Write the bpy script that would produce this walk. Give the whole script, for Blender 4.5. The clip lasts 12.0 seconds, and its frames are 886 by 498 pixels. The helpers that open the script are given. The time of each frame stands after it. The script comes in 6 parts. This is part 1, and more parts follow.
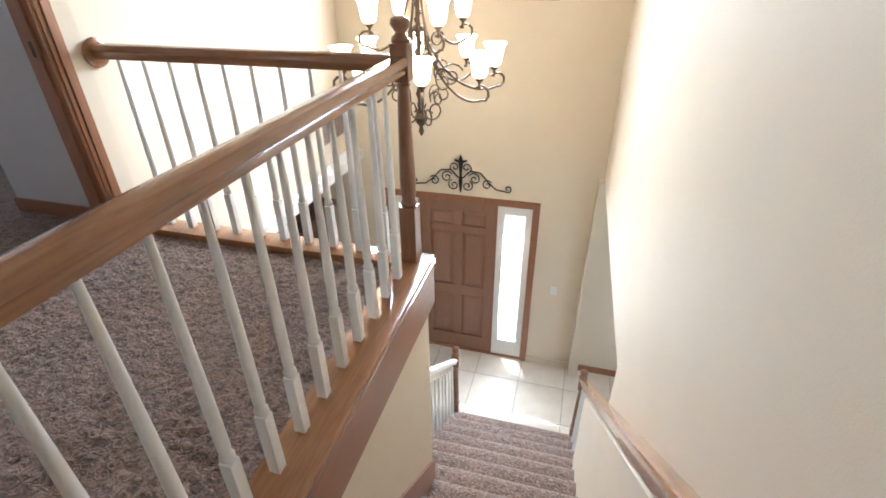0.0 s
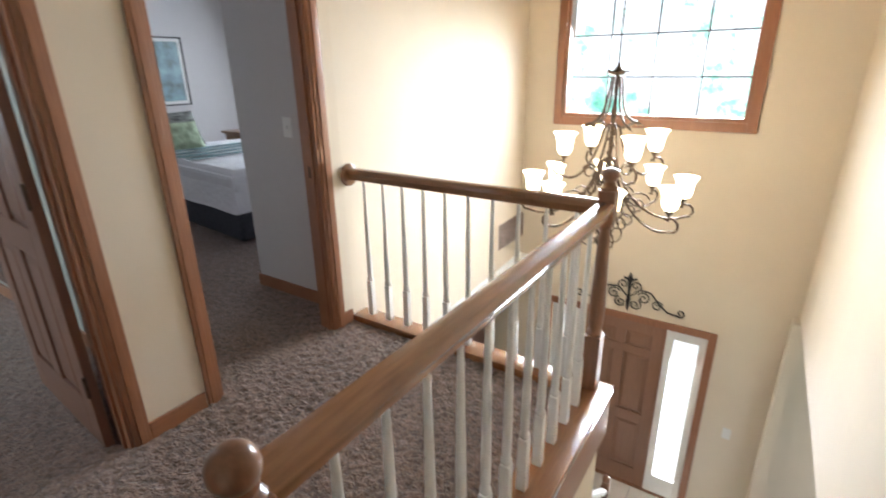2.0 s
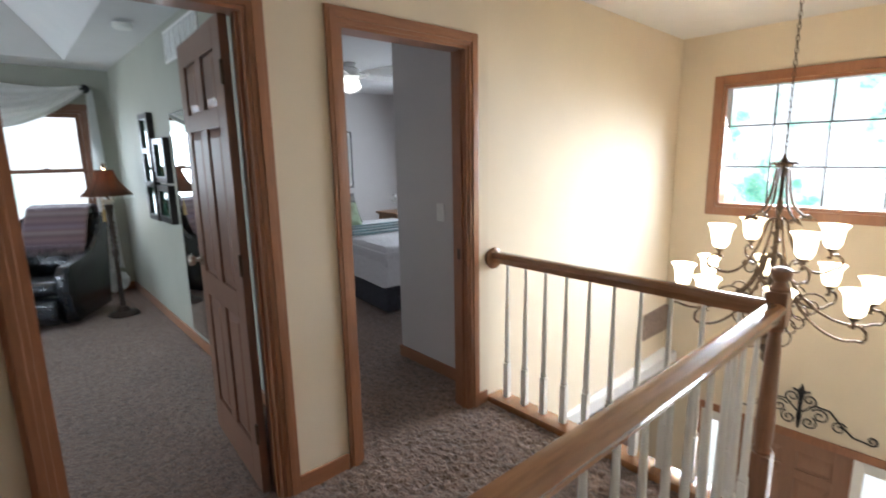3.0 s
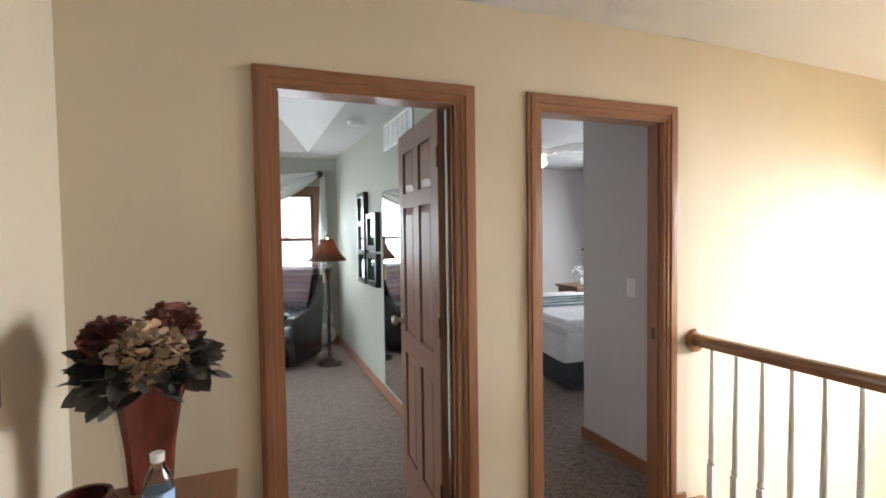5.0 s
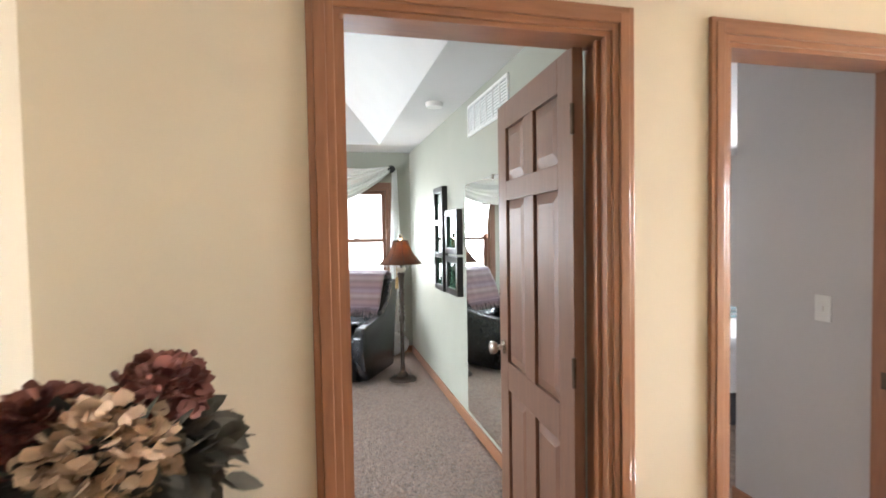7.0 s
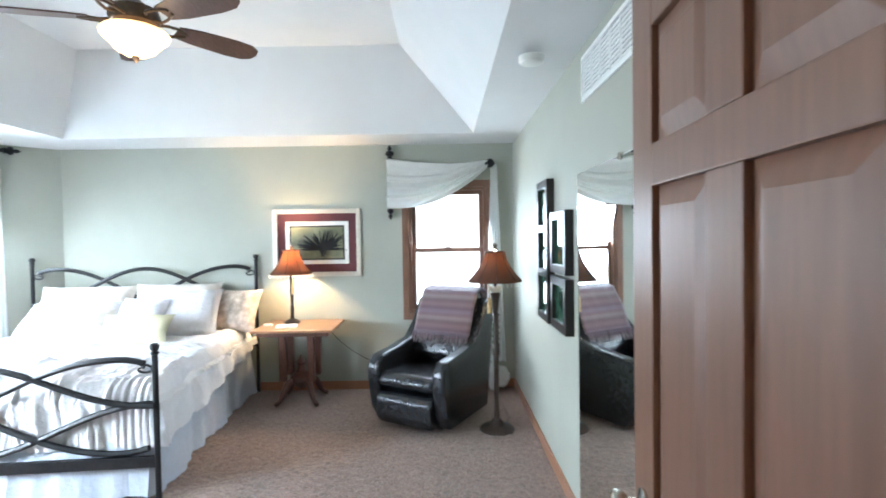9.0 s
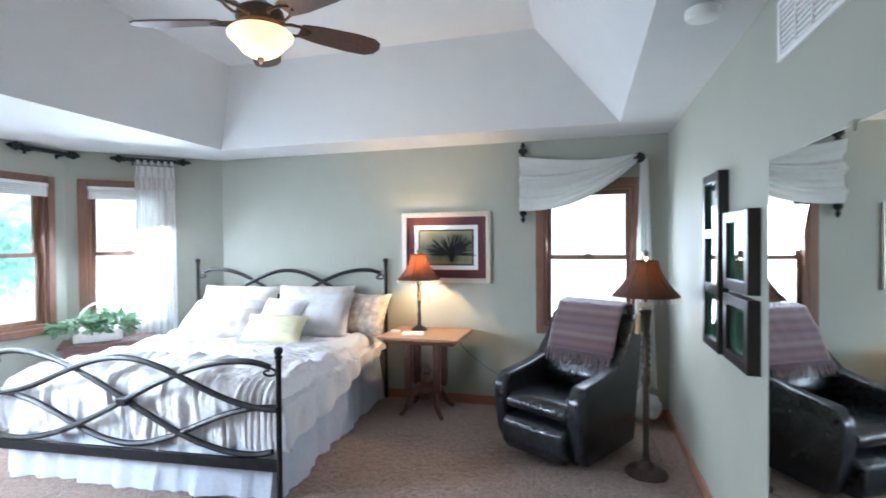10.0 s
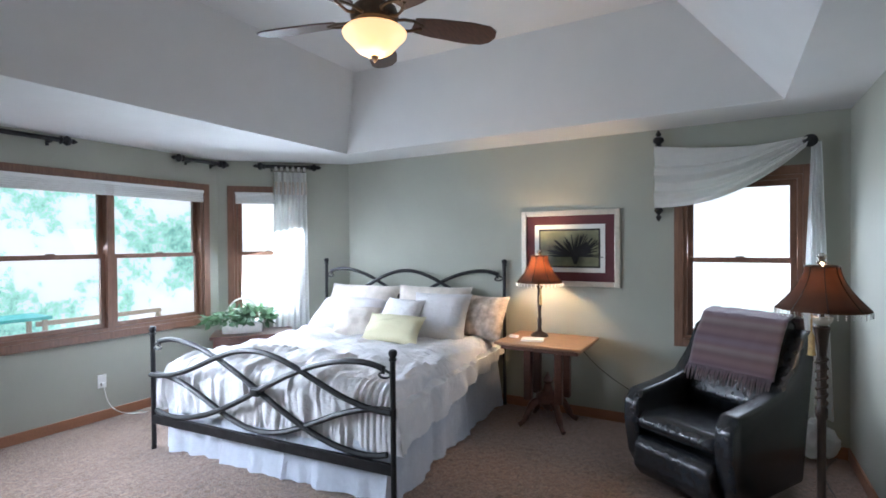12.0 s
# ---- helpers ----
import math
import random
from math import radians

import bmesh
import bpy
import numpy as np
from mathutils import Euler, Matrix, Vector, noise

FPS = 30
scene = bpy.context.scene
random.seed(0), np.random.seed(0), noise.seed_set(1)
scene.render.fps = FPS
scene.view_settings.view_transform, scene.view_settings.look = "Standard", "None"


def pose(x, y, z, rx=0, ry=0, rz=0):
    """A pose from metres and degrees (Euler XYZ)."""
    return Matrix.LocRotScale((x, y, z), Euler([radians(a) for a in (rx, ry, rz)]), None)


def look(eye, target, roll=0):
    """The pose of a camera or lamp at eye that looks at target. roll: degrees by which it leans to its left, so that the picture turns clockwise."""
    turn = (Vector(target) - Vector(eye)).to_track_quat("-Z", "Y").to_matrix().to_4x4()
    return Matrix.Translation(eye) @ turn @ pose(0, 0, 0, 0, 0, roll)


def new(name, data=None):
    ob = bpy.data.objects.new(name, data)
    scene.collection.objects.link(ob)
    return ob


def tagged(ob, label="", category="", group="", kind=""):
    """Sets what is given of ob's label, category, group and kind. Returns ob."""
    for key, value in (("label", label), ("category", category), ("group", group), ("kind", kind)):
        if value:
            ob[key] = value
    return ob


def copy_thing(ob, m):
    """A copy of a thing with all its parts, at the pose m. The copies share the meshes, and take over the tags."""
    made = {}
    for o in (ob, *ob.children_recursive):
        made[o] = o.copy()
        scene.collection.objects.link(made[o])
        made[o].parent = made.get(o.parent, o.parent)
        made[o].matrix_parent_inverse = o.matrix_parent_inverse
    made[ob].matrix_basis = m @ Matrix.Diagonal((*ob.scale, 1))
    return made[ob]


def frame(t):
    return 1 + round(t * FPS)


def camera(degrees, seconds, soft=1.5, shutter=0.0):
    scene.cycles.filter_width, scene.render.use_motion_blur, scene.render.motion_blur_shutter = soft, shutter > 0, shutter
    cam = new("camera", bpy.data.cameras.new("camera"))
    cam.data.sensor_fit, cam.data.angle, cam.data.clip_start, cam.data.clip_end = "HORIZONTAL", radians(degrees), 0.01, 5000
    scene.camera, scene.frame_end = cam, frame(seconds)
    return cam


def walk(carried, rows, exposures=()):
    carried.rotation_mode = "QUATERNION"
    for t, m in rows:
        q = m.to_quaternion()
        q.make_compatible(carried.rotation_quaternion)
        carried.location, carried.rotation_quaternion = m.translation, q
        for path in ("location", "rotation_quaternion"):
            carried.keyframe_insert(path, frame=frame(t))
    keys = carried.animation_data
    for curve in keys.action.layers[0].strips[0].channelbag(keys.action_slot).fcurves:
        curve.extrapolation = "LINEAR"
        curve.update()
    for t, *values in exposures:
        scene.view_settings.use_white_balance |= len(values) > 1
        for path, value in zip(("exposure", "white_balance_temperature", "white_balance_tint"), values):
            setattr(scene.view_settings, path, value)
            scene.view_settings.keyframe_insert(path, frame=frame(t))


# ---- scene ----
cam = camera(83.7, 12.0, soft=1.7, shutter=0.4)
PATH = [
    (0, (2.092, 0.341, 1.248), (1.627, 1.993, 0.22), -0.7),
    (0.5, (2.056, 0.325, 1.296), (1.553, 1.971, 0.277), -0.7),
    (1, (2.01, 0.307, 1.344), (1.392, 1.947, 0.379), -0.8),
    (1.5, (1.967, 0.252, 1.4), (1.162, 1.874, 0.55), -0.9),
    (2, (1.946, 0.183, 1.442), (0.905, 1.744, 0.75), -0.9),
    (2.5, (1.935, 0.117, 1.47), (0.664, 1.569, 0.946), -1.0),
    (3, (1.931, 0.074, 1.485), (0.456, 1.371, 1.11), -1.1),
    (3.5, (1.944, 0.04, 1.49), (0.315, 1.171, 1.235), -1.1),
    (5.5, (1.92, -0.025, 1.485), (0.023, 0.606, 1.414), -0.7),
    (6, (1.757, -0.013, 1.479), (-0.166, 0.528, 1.4), -0.6),
    (6.5, (1.507, -0.004, 1.476), (-0.43, 0.486, 1.411), -0.6),
    (6.7, (1.411, 0.001, 1.48), (-0.527, 0.488, 1.41), -0.8),
    (8.3, (0.485, 0.290, 1.505), (-1.495, 0.567, 1.450), -0.9),
    (8.5, (0.425, 0.317, 1.515), (-1.563, 0.528, 1.458), -0.8),
    (9, (0.205, 0.400, 1.522), (-1.794, 0.396, 1.473), -0.9),
    (9.5, (-0.003, 0.424, 1.512), (-1.984, 0.149, 1.475), -0.5),
    (10, (-0.177, 0.411, 1.525), (-2.100, -0.139, 1.501), -0.4),
    (10.5, (-0.271, 0.385, 1.531), (-2.127, -0.360, 1.515), -0.5),
    (11, (-0.333, 0.392, 1.544), (-2.126, -0.494, 1.532), -0.4),
    (11.5, (-0.357, 0.383, 1.54), (-2.105, -0.589, 1.524), -0.4),
    (12, (-0.366, 0.368, 1.533), (-2.097, -0.633, 1.511), -0.4),
]
EXPOSURES = [(0, 0.27, 5600, 9), (1.5, 0.2, 5700, 9), (2.5, -0.1, 5900, 9), (3.5, -0.22, 5850, 9), (5.5, 0.65, 6400, 11), (6.5, 1.05, 6500, 12),
             (8.3, 1.1, 5800, 8), (9.0, 0.9, 5650, 6), (9.5, 0.55, 5650, 8), (10, 0.3, 5600, 11), (10.5, 0.0, 5550, 13), (11, -0.22, 5600, 13), (12, -0.3, 5750, 13)]
walk(cam, [(t, look(eye, target, roll)) for t, eye, target, roll in PATH], EXPOSURES)

# ---- light ----
world = bpy.data.worlds.new("world")
scene.world = world
world.use_nodes = True
wn = world.node_tree.nodes
sky = wn.new("ShaderNodeTexSky")
sky.sky_type, sky.sun_disc = "NISHITA", False
sky.sun_elevation, sky.sun_rotation = radians(48), radians(150)
wn["Background"].inputs[1].default_value = 0.12
world.node_tree.links.new(sky.outputs[0], wn["Background"].inputs[0])


def lamp(name, kind, energy, m, colour=(1, 1, 1), size=0.1, size_y=None):
    data = bpy.data.lights.new(name, kind)
    data.energy, data.color = energy, colour
    if kind == "AREA":
        data.shape, data.size, data.size_y = "RECTANGLE", size, size_y or size
    elif kind == "POINT":
        data.shadow_soft_size = size
    elif kind == "SUN":
        data.angle = size
    ob = new(name, data)
    ob.matrix_world = m
    return ob


lamp("sun", "SUN", 5.0, look((0, 0, 0), (0.12, -0.2, -0.97)), (1, 0.95, 0.88), 0.01)
# daylight in the openings
lamp("daylight_front_window", "AREA", 125, look((0.99, 5.0, 1.5), (0.95, 3.3, 0.1)), (0.95, 0.98, 1), 1.5, 1.0)
# Assumed opening in the lower room, unseen, added to light the foyer corner.
lamp("daylight_lower_window", "AREA", 13, look((4.14, 3.3, -1.5), (2.6, 3.9, -2.2)), (0.95, 0.98, 1), 1.3, 1.0)
lamp("daylight_sidelight", "AREA", 60, look((1.6, 4.95, -1.85), (1.6, 3.0, -2.3)), (0.95, 0.98, 1), 0.27, 1.6)
lamp("daylight_bay_window", "AREA", 62, look((-2.69, -4.57, 1.45), (-2.9, -3.0, -0.6)), (0.86, 0.94, 1), 1.7, 1.2)
lamp("daylight_bay_side", "AREA", 120, look((-4.24, -4.08, 1.4), (-3.2, -2.8, 0.3)), (0.86, 0.94, 1), 0.55, 1.2)
lamp("daylight_head_window", "AREA", 28, look((-4.88, 0.44, 1.3), (-2.0, 0.3, 0.1)), (0.86, 0.94, 1), 0.7, 1.1)
# Assumed east bay window, out of view, added to brighten the bed's foot.
lamp("daylight_bay_east", "AREA", 85, look((-0.98, -4.02, 1.4), (-2.6, -2.2, 0.1)), (0.86, 0.94, 1), 0.55, 1.2)
lamp("daylight_bedroom_two", "AREA", 68, look((-3.0, 5.4, 1.5), (-2.6, 3.0, 0.8)), (0.93, 0.96, 1), 1.4, 1.1)
# Weak fill added round the hall corner; no fixture or opening there.
lamp("hall_light", "AREA", 0.3, look((3.3, -0.2, 2.3), (1.6, 0.2, 0.9)), (1, 0.97, 0.93), 0.8, 0.5)
for nm, wide in (("daylight_front_window", 115), ("daylight_bay_window", 125), ("daylight_bay_east", 125)):
    bpy.data.lights[nm].spread = radians(wide)

# ---- materials ----
MATS = {}


def mat(name, colour, rough=0.6, metal=0.0, vary=0.06, scale=8.0, bump=0.0, bscale=60.0, stretch=(1, 1, 1), emit=0.0, emit_colour=None, coat=0.0, sheen=0.0, alpha=1.0, transmission=0.0, random=0.0, distance=0.004):
    m = bpy.data.materials.new(name)
    m.use_nodes = True
    n, l = m.node_tree.nodes, m.node_tree.links
    b = n["Principled BSDF"]
    b.inputs["Roughness"].default_value, b.inputs["Metallic"].default_value = rough, metal
    b.inputs["Coat Weight"].default_value, b.inputs["Sheen Weight"].default_value = coat, sheen
    b.inputs["Alpha"].default_value, b.inputs["Transmission Weight"].default_value = alpha, transmission
    co = n.new("ShaderNodeTexCoord")
    mp = n.new("ShaderNodeMapping")
    mp.inputs["Scale"].default_value = stretch
    l.new(co.outputs["Object"], mp.inputs["Vector"])
    nz = n.new("ShaderNodeTexNoise")
    nz.inputs["Scale"].default_value, nz.inputs["Detail"].default_value = scale, 6
    l.new(mp.outputs[0], nz.inputs["Vector"])
    ramp = n.new("ShaderNodeValToRGB")
    ramp.color_ramp.elements[0].position, ramp.color_ramp.elements[1].position = 0.3, 0.7
    ramp.color_ramp.elements[0].color = tuple(c * (1 - vary) for c in colour) + (1,)
    ramp.color_ramp.elements[1].color = tuple(min(1, c * (1 + vary)) for c in colour) + (1,)
    l.new(nz.outputs["Fac"], ramp.inputs[0])
    out = ramp.outputs[0]
    if random:
        info, hsv = n.new("ShaderNodeObjectInfo"), n.new("ShaderNodeHueSaturation")
        geo, add = n.new("ShaderNodeNewGeometry"), n.new("ShaderNodeMath")
        rng = n.new("ShaderNodeMapRange")
        l.new(info.outputs["Random"], add.inputs[0])
        l.new(geo.outputs["Random Per Island"], add.inputs[1])
        rng.inputs["From Max"].default_value = 2
        rng.inputs["To Min"].default_value, rng.inputs["To Max"].default_value = 1 - random, 1 + random
        l.new(add.outputs[0], rng.inputs["Value"])
        l.new(rng.outputs[0], hsv.inputs["Value"])
        l.new(out, hsv.inputs["Color"])
        out = hsv.outputs[0]
    l.new(out, b.inputs["Base Color"])
    if bump:
        bz, bp = n.new("ShaderNodeTexNoise"), n.new("ShaderNodeBump")
        bz.inputs["Scale"].default_value, bz.inputs["Detail"].default_value = bscale, 4
        l.new(mp.outputs[0], bz.inputs["Vector"])
        bp.inputs["Strength"].default_value, bp.inputs["Distance"].default_value = bump, distance
        l.new(bz.outputs["Fac"], bp.inputs["Height"])
        l.new(bp.outputs[0], b.inputs["Normal"])
    if emit:
        b.inputs["Emission Strength"].default_value = emit
        b.inputs["Emission Color"].default_value = tuple(emit_colour or colour) + (1,)
    MATS[name] = m
    return m


WALL = mat("cream_wall_paint", (0.72, 0.635, 0.505), 0.7, vary=0.02, scale=3, bump=0.12, bscale=220)
SAGE = mat("sage_wall_paint", (0.35, 0.355, 0.30), 0.7, vary=0.03, scale=3, bump=0.12, bscale=220)
GREY = mat("grey_wall_paint", (0.58, 0.56, 0.55), 0.7, vary=0.02, scale=3, bump=0.12, bscale=220)
CEIL = mat("white_ceiling_paint", (0.66, 0.66, 0.66), 0.85, vary=0.02, scale=4, bump=0.25, bscale=160)
OAK = mat("oak_trim", (0.30, 0.135, 0.07), 0.34, vary=0.12, scale=14, stretch=(6, 6, 0.6), bump=0.08, bscale=40, coat=0.25)
OAKX = mat("oak_trim_along_x", (0.30, 0.135, 0.07), 0.34, vary=0.12, scale=14, stretch=(0.6, 6, 6), bump=0.08, bscale=40, coat=0.25)
OAKY = mat("oak_trim_along_y", (0.30, 0.135, 0.07), 0.34, vary=0.12, scale=14, stretch=(6, 0.6, 6), bump=0.08, bscale=40, coat=0.25)
RAILW = mat("varnished_oak_rail", (0.31, 0.145, 0.062), 0.24, vary=0.17, scale=12, stretch=(8, 0.7, 8), bump=0.05, bscale=50, coat=0.6)
RAILX = mat("varnished_oak_rail_x", (0.25, 0.115, 0.05), 0.24, vary=0.17, scale=12, stretch=(0.7, 8, 8), bump=0.05, bscale=50, coat=0.6)
NEWEL = mat("varnished_oak_newel", (0.2, 0.088, 0.042), 0.28, vary=0.17, scale=12, stretch=(8, 8, 0.8), bump=0.05, bscale=50, coat=0.5)
DOORW = mat("oak_door_wood", (0.27, 0.145, 0.09), 0.42, vary=0.08, scale=10, stretch=(7, 7, 0.6), bump=0.08, bscale=40, coat=0.15)
BDOOR = mat("bedroom_door_wood", (0.18, 0.088, 0.054), 0.42, vary=0.1, scale=10, stretch=(7, 7, 0.6), bump=0.06, bscale=40)
# The trim oak again, darkened in its colour as seen against the light.
WINW = mat("backlit_oak_window", (0.17, 0.085, 0.052), 0.4, vary=0.22, scale=14, stretch=(6, 6, 0.6), bump=0.08, bscale=40, coat=0.2)
WHITE = mat("white_gloss_paint", (0.82, 0.82, 0.8), 0.35, vary=0.02, scale=20)
TILE = mat("cream_floor_tile", (0.62, 0.56, 0.47), 0.22, vary=0.08, scale=5, bump=0.05, bscale=30, random=0.05)
GROUT = mat("grout", (0.34, 0.3, 0.26), 0.9, vary=0.1, scale=40)
BRONZE = mat("dark_bronze_metal", (0.09, 0.062, 0.042), 0.42, metal=0.7, vary=0.35, scale=25, bump=0.2, bscale=90)
DARKBRONZE = mat("dark_bronze_paint", (0.04, 0.025, 0.018), 0.45, metal=0.3, vary=0.3, scale=25, bump=0.2, bscale=90)
IRON = mat("black_iron", (0.022, 0.022, 0.024), 0.38, metal=0.5, vary=0.25, scale=30, bump=0.15, bscale=120)
NICKEL = mat("brushed_nickel", (0.62, 0.58, 0.52), 0.25, metal=1.0, vary=0.05, scale=30)
LEATHER = mat("black_leather", (0.016, 0.018, 0.022), 0.24, vary=0.2, scale=25, bump=0.35, bscale=180, coat=0.2)
DARKF = mat("dark_brown_frame", (0.014, 0.010, 0.009), 0.35, vary=0.25, scale=20)
MATB = mat("white_mat_board", (0.75, 0.75, 0.72), 0.9, vary=0.02)
SHEET = mat("white_bed_linen", (0.66, 0.645, 0.66), 0.85, vary=0.03, scale=30, bump=0.4, bscale=22, sheen=0.2, distance=0.03)
CREAMC = mat("cream_pillow_linen", (0.64, 0.58, 0.52), 0.85, vary=0.12, scale=12, bump=0.25, bscale=40, sheen=0.2)
# White skirt cloth; the bluish grey of its shade is in this colour.
SKIRTM = mat("shaded_white_skirt_cotton", (0.5, 0.53, 0.6), 0.85, vary=0.04, scale=30, bump=0.3, bscale=30, distance=0.02)
YELLOWC = mat("pale_yellow_linen", (0.60, 0.56, 0.38), 0.85, vary=0.05, scale=60, bump=0.25, bscale=70, stretch=(1, 6, 1))
SHEER = mat("white_sheer_fabric", (0.86, 0.87, 0.86), 0.8, vary=0.03, scale=30, alpha=0.82, bump=0.1, bscale=300)
SWAGM = mat("white_swag_fabric", (0.84, 0.83, 0.8), 0.85, vary=0.03, scale=20, bump=0.1, bscale=200)
SHADE = mat("brown_lampshade_fabric", (0.11, 0.05, 0.03), 0.8, vary=0.25, scale=12, emit=0.07, emit_colour=(1, 0.35, 0.1), bump=0.1, bscale=300)
tn = SHADE.node_tree.nodes
trans, mixs = tn.new("ShaderNodeBsdfTranslucent"), tn.new("ShaderNodeMixShader")
trans.inputs[0].default_value = (0.32, 0.17, 0.095, 1)
mixs.inputs[0].default_value = 0.4
SHADE.node_tree.links.new(tn["Principled BSDF"].outputs[0], mixs.inputs[1])
SHADE.node_tree.links.new(trans.outputs[0], mixs.inputs[2])
SHADE.node_tree.links.new(mixs.outputs[0], tn["Material Output"].inputs[0])
tn["Principled BSDF"].inputs["Emission Strength"].default_value = 0.0
BULB = mat("lit_bulb", (1, 0.8, 0.5), 0.5, emit=30, emit_colour=(1, 0.72, 0.4))
GLASSHADE = mat("lit_alabaster_shade", (0.9, 0.8, 0.62), 0.4, vary=0.05, scale=20, emit=12.0, emit_colour=(1, 0.78, 0.5))
BOWL = mat("lit_amber_bowl", (0.9, 0.7, 0.45), 0.4, vary=0.08, scale=14, emit=1.5, emit_colour=(1, 0.6, 0.25))
BOWLW = mat("lit_white_globe", (0.9, 0.9, 0.9), 0.4, emit=3, emit_colour=(1, 0.92, 0.8))
BLADE = mat("walnut_fan_blade", (0.075, 0.035, 0.025), 0.4, vary=0.3, scale=12, stretch=(1, 8, 8))
BLACKC = mat("charcoal_bedskirt", (0.05, 0.052, 0.065), 0.9, vary=0.2, scale=30, bump=0.3, bscale=40)
VASEM = mat("glazed_maroon_ceramic", (0.13, 0.035, 0.025), 0.22, vary=0.5, scale=7, stretch=(3, 3, 0.8), bump=0.2, bscale=14, coat=0.5)
LEAF = mat("dusty_green_leaf", (0.085, 0.078, 0.06), 0.65, vary=0.35, scale=22, random=0.5)
LEAFB = mat("fresh_green_leaf", (0.1, 0.19, 0.1), 0.55, vary=0.35, scale=22, random=0.45)
PETALP = mat("peach_petal", (0.5, 0.35, 0.24), 0.7, vary=0.2, scale=22, random=0.35)
PETALR = mat("burgundy_petal", (0.2, 0.075, 0.06), 0.7, vary=0.3, scale=22, random=0.5)
PLASTIC = mat("white_plastic", (0.78, 0.78, 0.75), 0.4, vary=0.02)
DARKWOOD = mat("dark_walnut", (0.09, 0.035, 0.022), 0.35, vary=0.3, scale=10, stretch=(1, 6, 6))
PINE = mat("honey_pine", (0.27, 0.15, 0.08), 0.4, vary=0.2, scale=10, stretch=(6, 1, 6))
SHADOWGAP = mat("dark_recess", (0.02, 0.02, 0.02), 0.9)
SILVERF = mat("silver_gilt_frame", (0.55, 0.5, 0.42), 0.4, metal=0.5, vary=0.1, scale=40)
MAROON = mat("maroon_mat_board", (0.1, 0.03, 0.035), 0.9, vary=0.1)
TREEART = mat("olive_print", (0.16, 0.16, 0.09), 0.4, vary=0.7, scale=5)
BLUEART = mat("blue_grey_print", (0.13, 0.22, 0.24), 0.4, vary=0.7, scale=6)
TANPAT = mat("tan_leaf_patterned_linen", (0.42, 0.34, 0.28), 0.85, vary=0.4, scale=16, bump=0.2, bscale=60)
ROSEPILLOW = mat("sage_pillow", (0.3, 0.36, 0.24), 0.85, vary=0.3, scale=14, bump=0.2, bscale=60)
DARKPILLOW = mat("zebra_pillow", (0.12, 0.12, 0.11), 0.85, vary=0.9, scale=9, stretch=(1, 4, 1))
TASSEL = mat("gold_tassel", (0.5, 0.34, 0.14), 0.6, vary=0.2, scale=60)
CLEAR = mat("clear_plastic", (0.85, 0.9, 0.92), 0.08, transmission=1.0, vary=0.0)
BLUELABEL = mat("blue_label", (0.33, 0.5, 0.75), 0.5, vary=0.1)
WICKER = mat("white_wicker", (0.75, 0.73, 0.68), 0.6, vary=0.1, scale=60, bump=0.5, bscale=120)
BLIND = mat("white_blind", (0.8, 0.8, 0.79), 0.6, vary=0.02)


def translucent(m, colour, share):
    """Let part of the light through a cloth."""
    n, l = m.node_tree.nodes, m.node_tree.links
    t, x = n.new("ShaderNodeBsdfTranslucent"), n.new("ShaderNodeMixShader")
    t.inputs[0].default_value = (*colour, 1)
    x.inputs[0].default_value = share
    l.new(n["Principled BSDF"].outputs[0], x.inputs[1])
    l.new(t.outputs[0], x.inputs[2])
    l.new(x.outputs[0], n["Material Output"].inputs[0])


translucent(SWAGM, (0.8, 0.82, 0.8), 0.4)
translucent(SHEER, (0.85, 0.88, 0.87), 0.5)
translucent(LEAFB, (0.12, 0.2, 0.1), 0.3)


def carpet_mat(name, low, middle, high, relief):
    m = mat(name, (0.3, 0.19, 0.15), 0.95, vary=0.05, sheen=0.25)
    n, l = m.node_tree.nodes, m.node_tree.links
    b, co = n["Principled BSDF"], n["Texture Coordinate"]
    big, fine = n.new("ShaderNodeTexNoise"), n.new("ShaderNodeTexNoise")
    big.inputs["Scale"].default_value, big.inputs["Detail"].default_value = 2.2, 3
    fine.inputs["Scale"].default_value, fine.inputs["Detail"].default_value, fine.inputs["Distortion"].default_value = 44, 5, 1.4
    mix, ramp = n.new("ShaderNodeMath"), n.new("ShaderNodeValToRGB")
    mix.operation = "MULTIPLY_ADD"
    mix.inputs[1].default_value = 0.16
    l.new(co.outputs["Object"], big.inputs["Vector"])
    l.new(co.outputs["Object"], fine.inputs["Vector"])
    l.new(big.outputs["Fac"], mix.inputs[0])
    l.new(fine.outputs["Fac"], mix.inputs[2])
    e = ramp.color_ramp.elements
    e[0].position, e[0].color = 0.42, (*low, 1)
    e[1].position, e[1].color = 0.74, (*high, 1)
    mid = e.new(0.56)
    mid.color = (*middle, 1)
    l.new(mix.outputs[0], ramp.inputs[0])
    l.new(ramp.outputs[0], b.inputs["Base Color"])
    bp = n.new("ShaderNodeBump")
    bp.inputs["Strength"].default_value, bp.inputs["Distance"].default_value = relief, 0.02
    l.new(fine.outputs["Fac"], bp.inputs["Height"])
    l.new(bp.outputs[0], b.inputs["Normal"])
    return m


# One carpet; the first ramp's stronger contrast carries the landing's grazing light.
CARPET = carpet_mat("brown_shag_carpet", (0.085, 0.057, 0.046), (0.19, 0.125, 0.094), (0.34, 0.238, 0.185), 1.0)
BEDCARPET = carpet_mat("brown_bedroom_carpet", (0.115, 0.074, 0.056), (0.19, 0.122, 0.09), (0.30, 0.2, 0.15), 0.8)


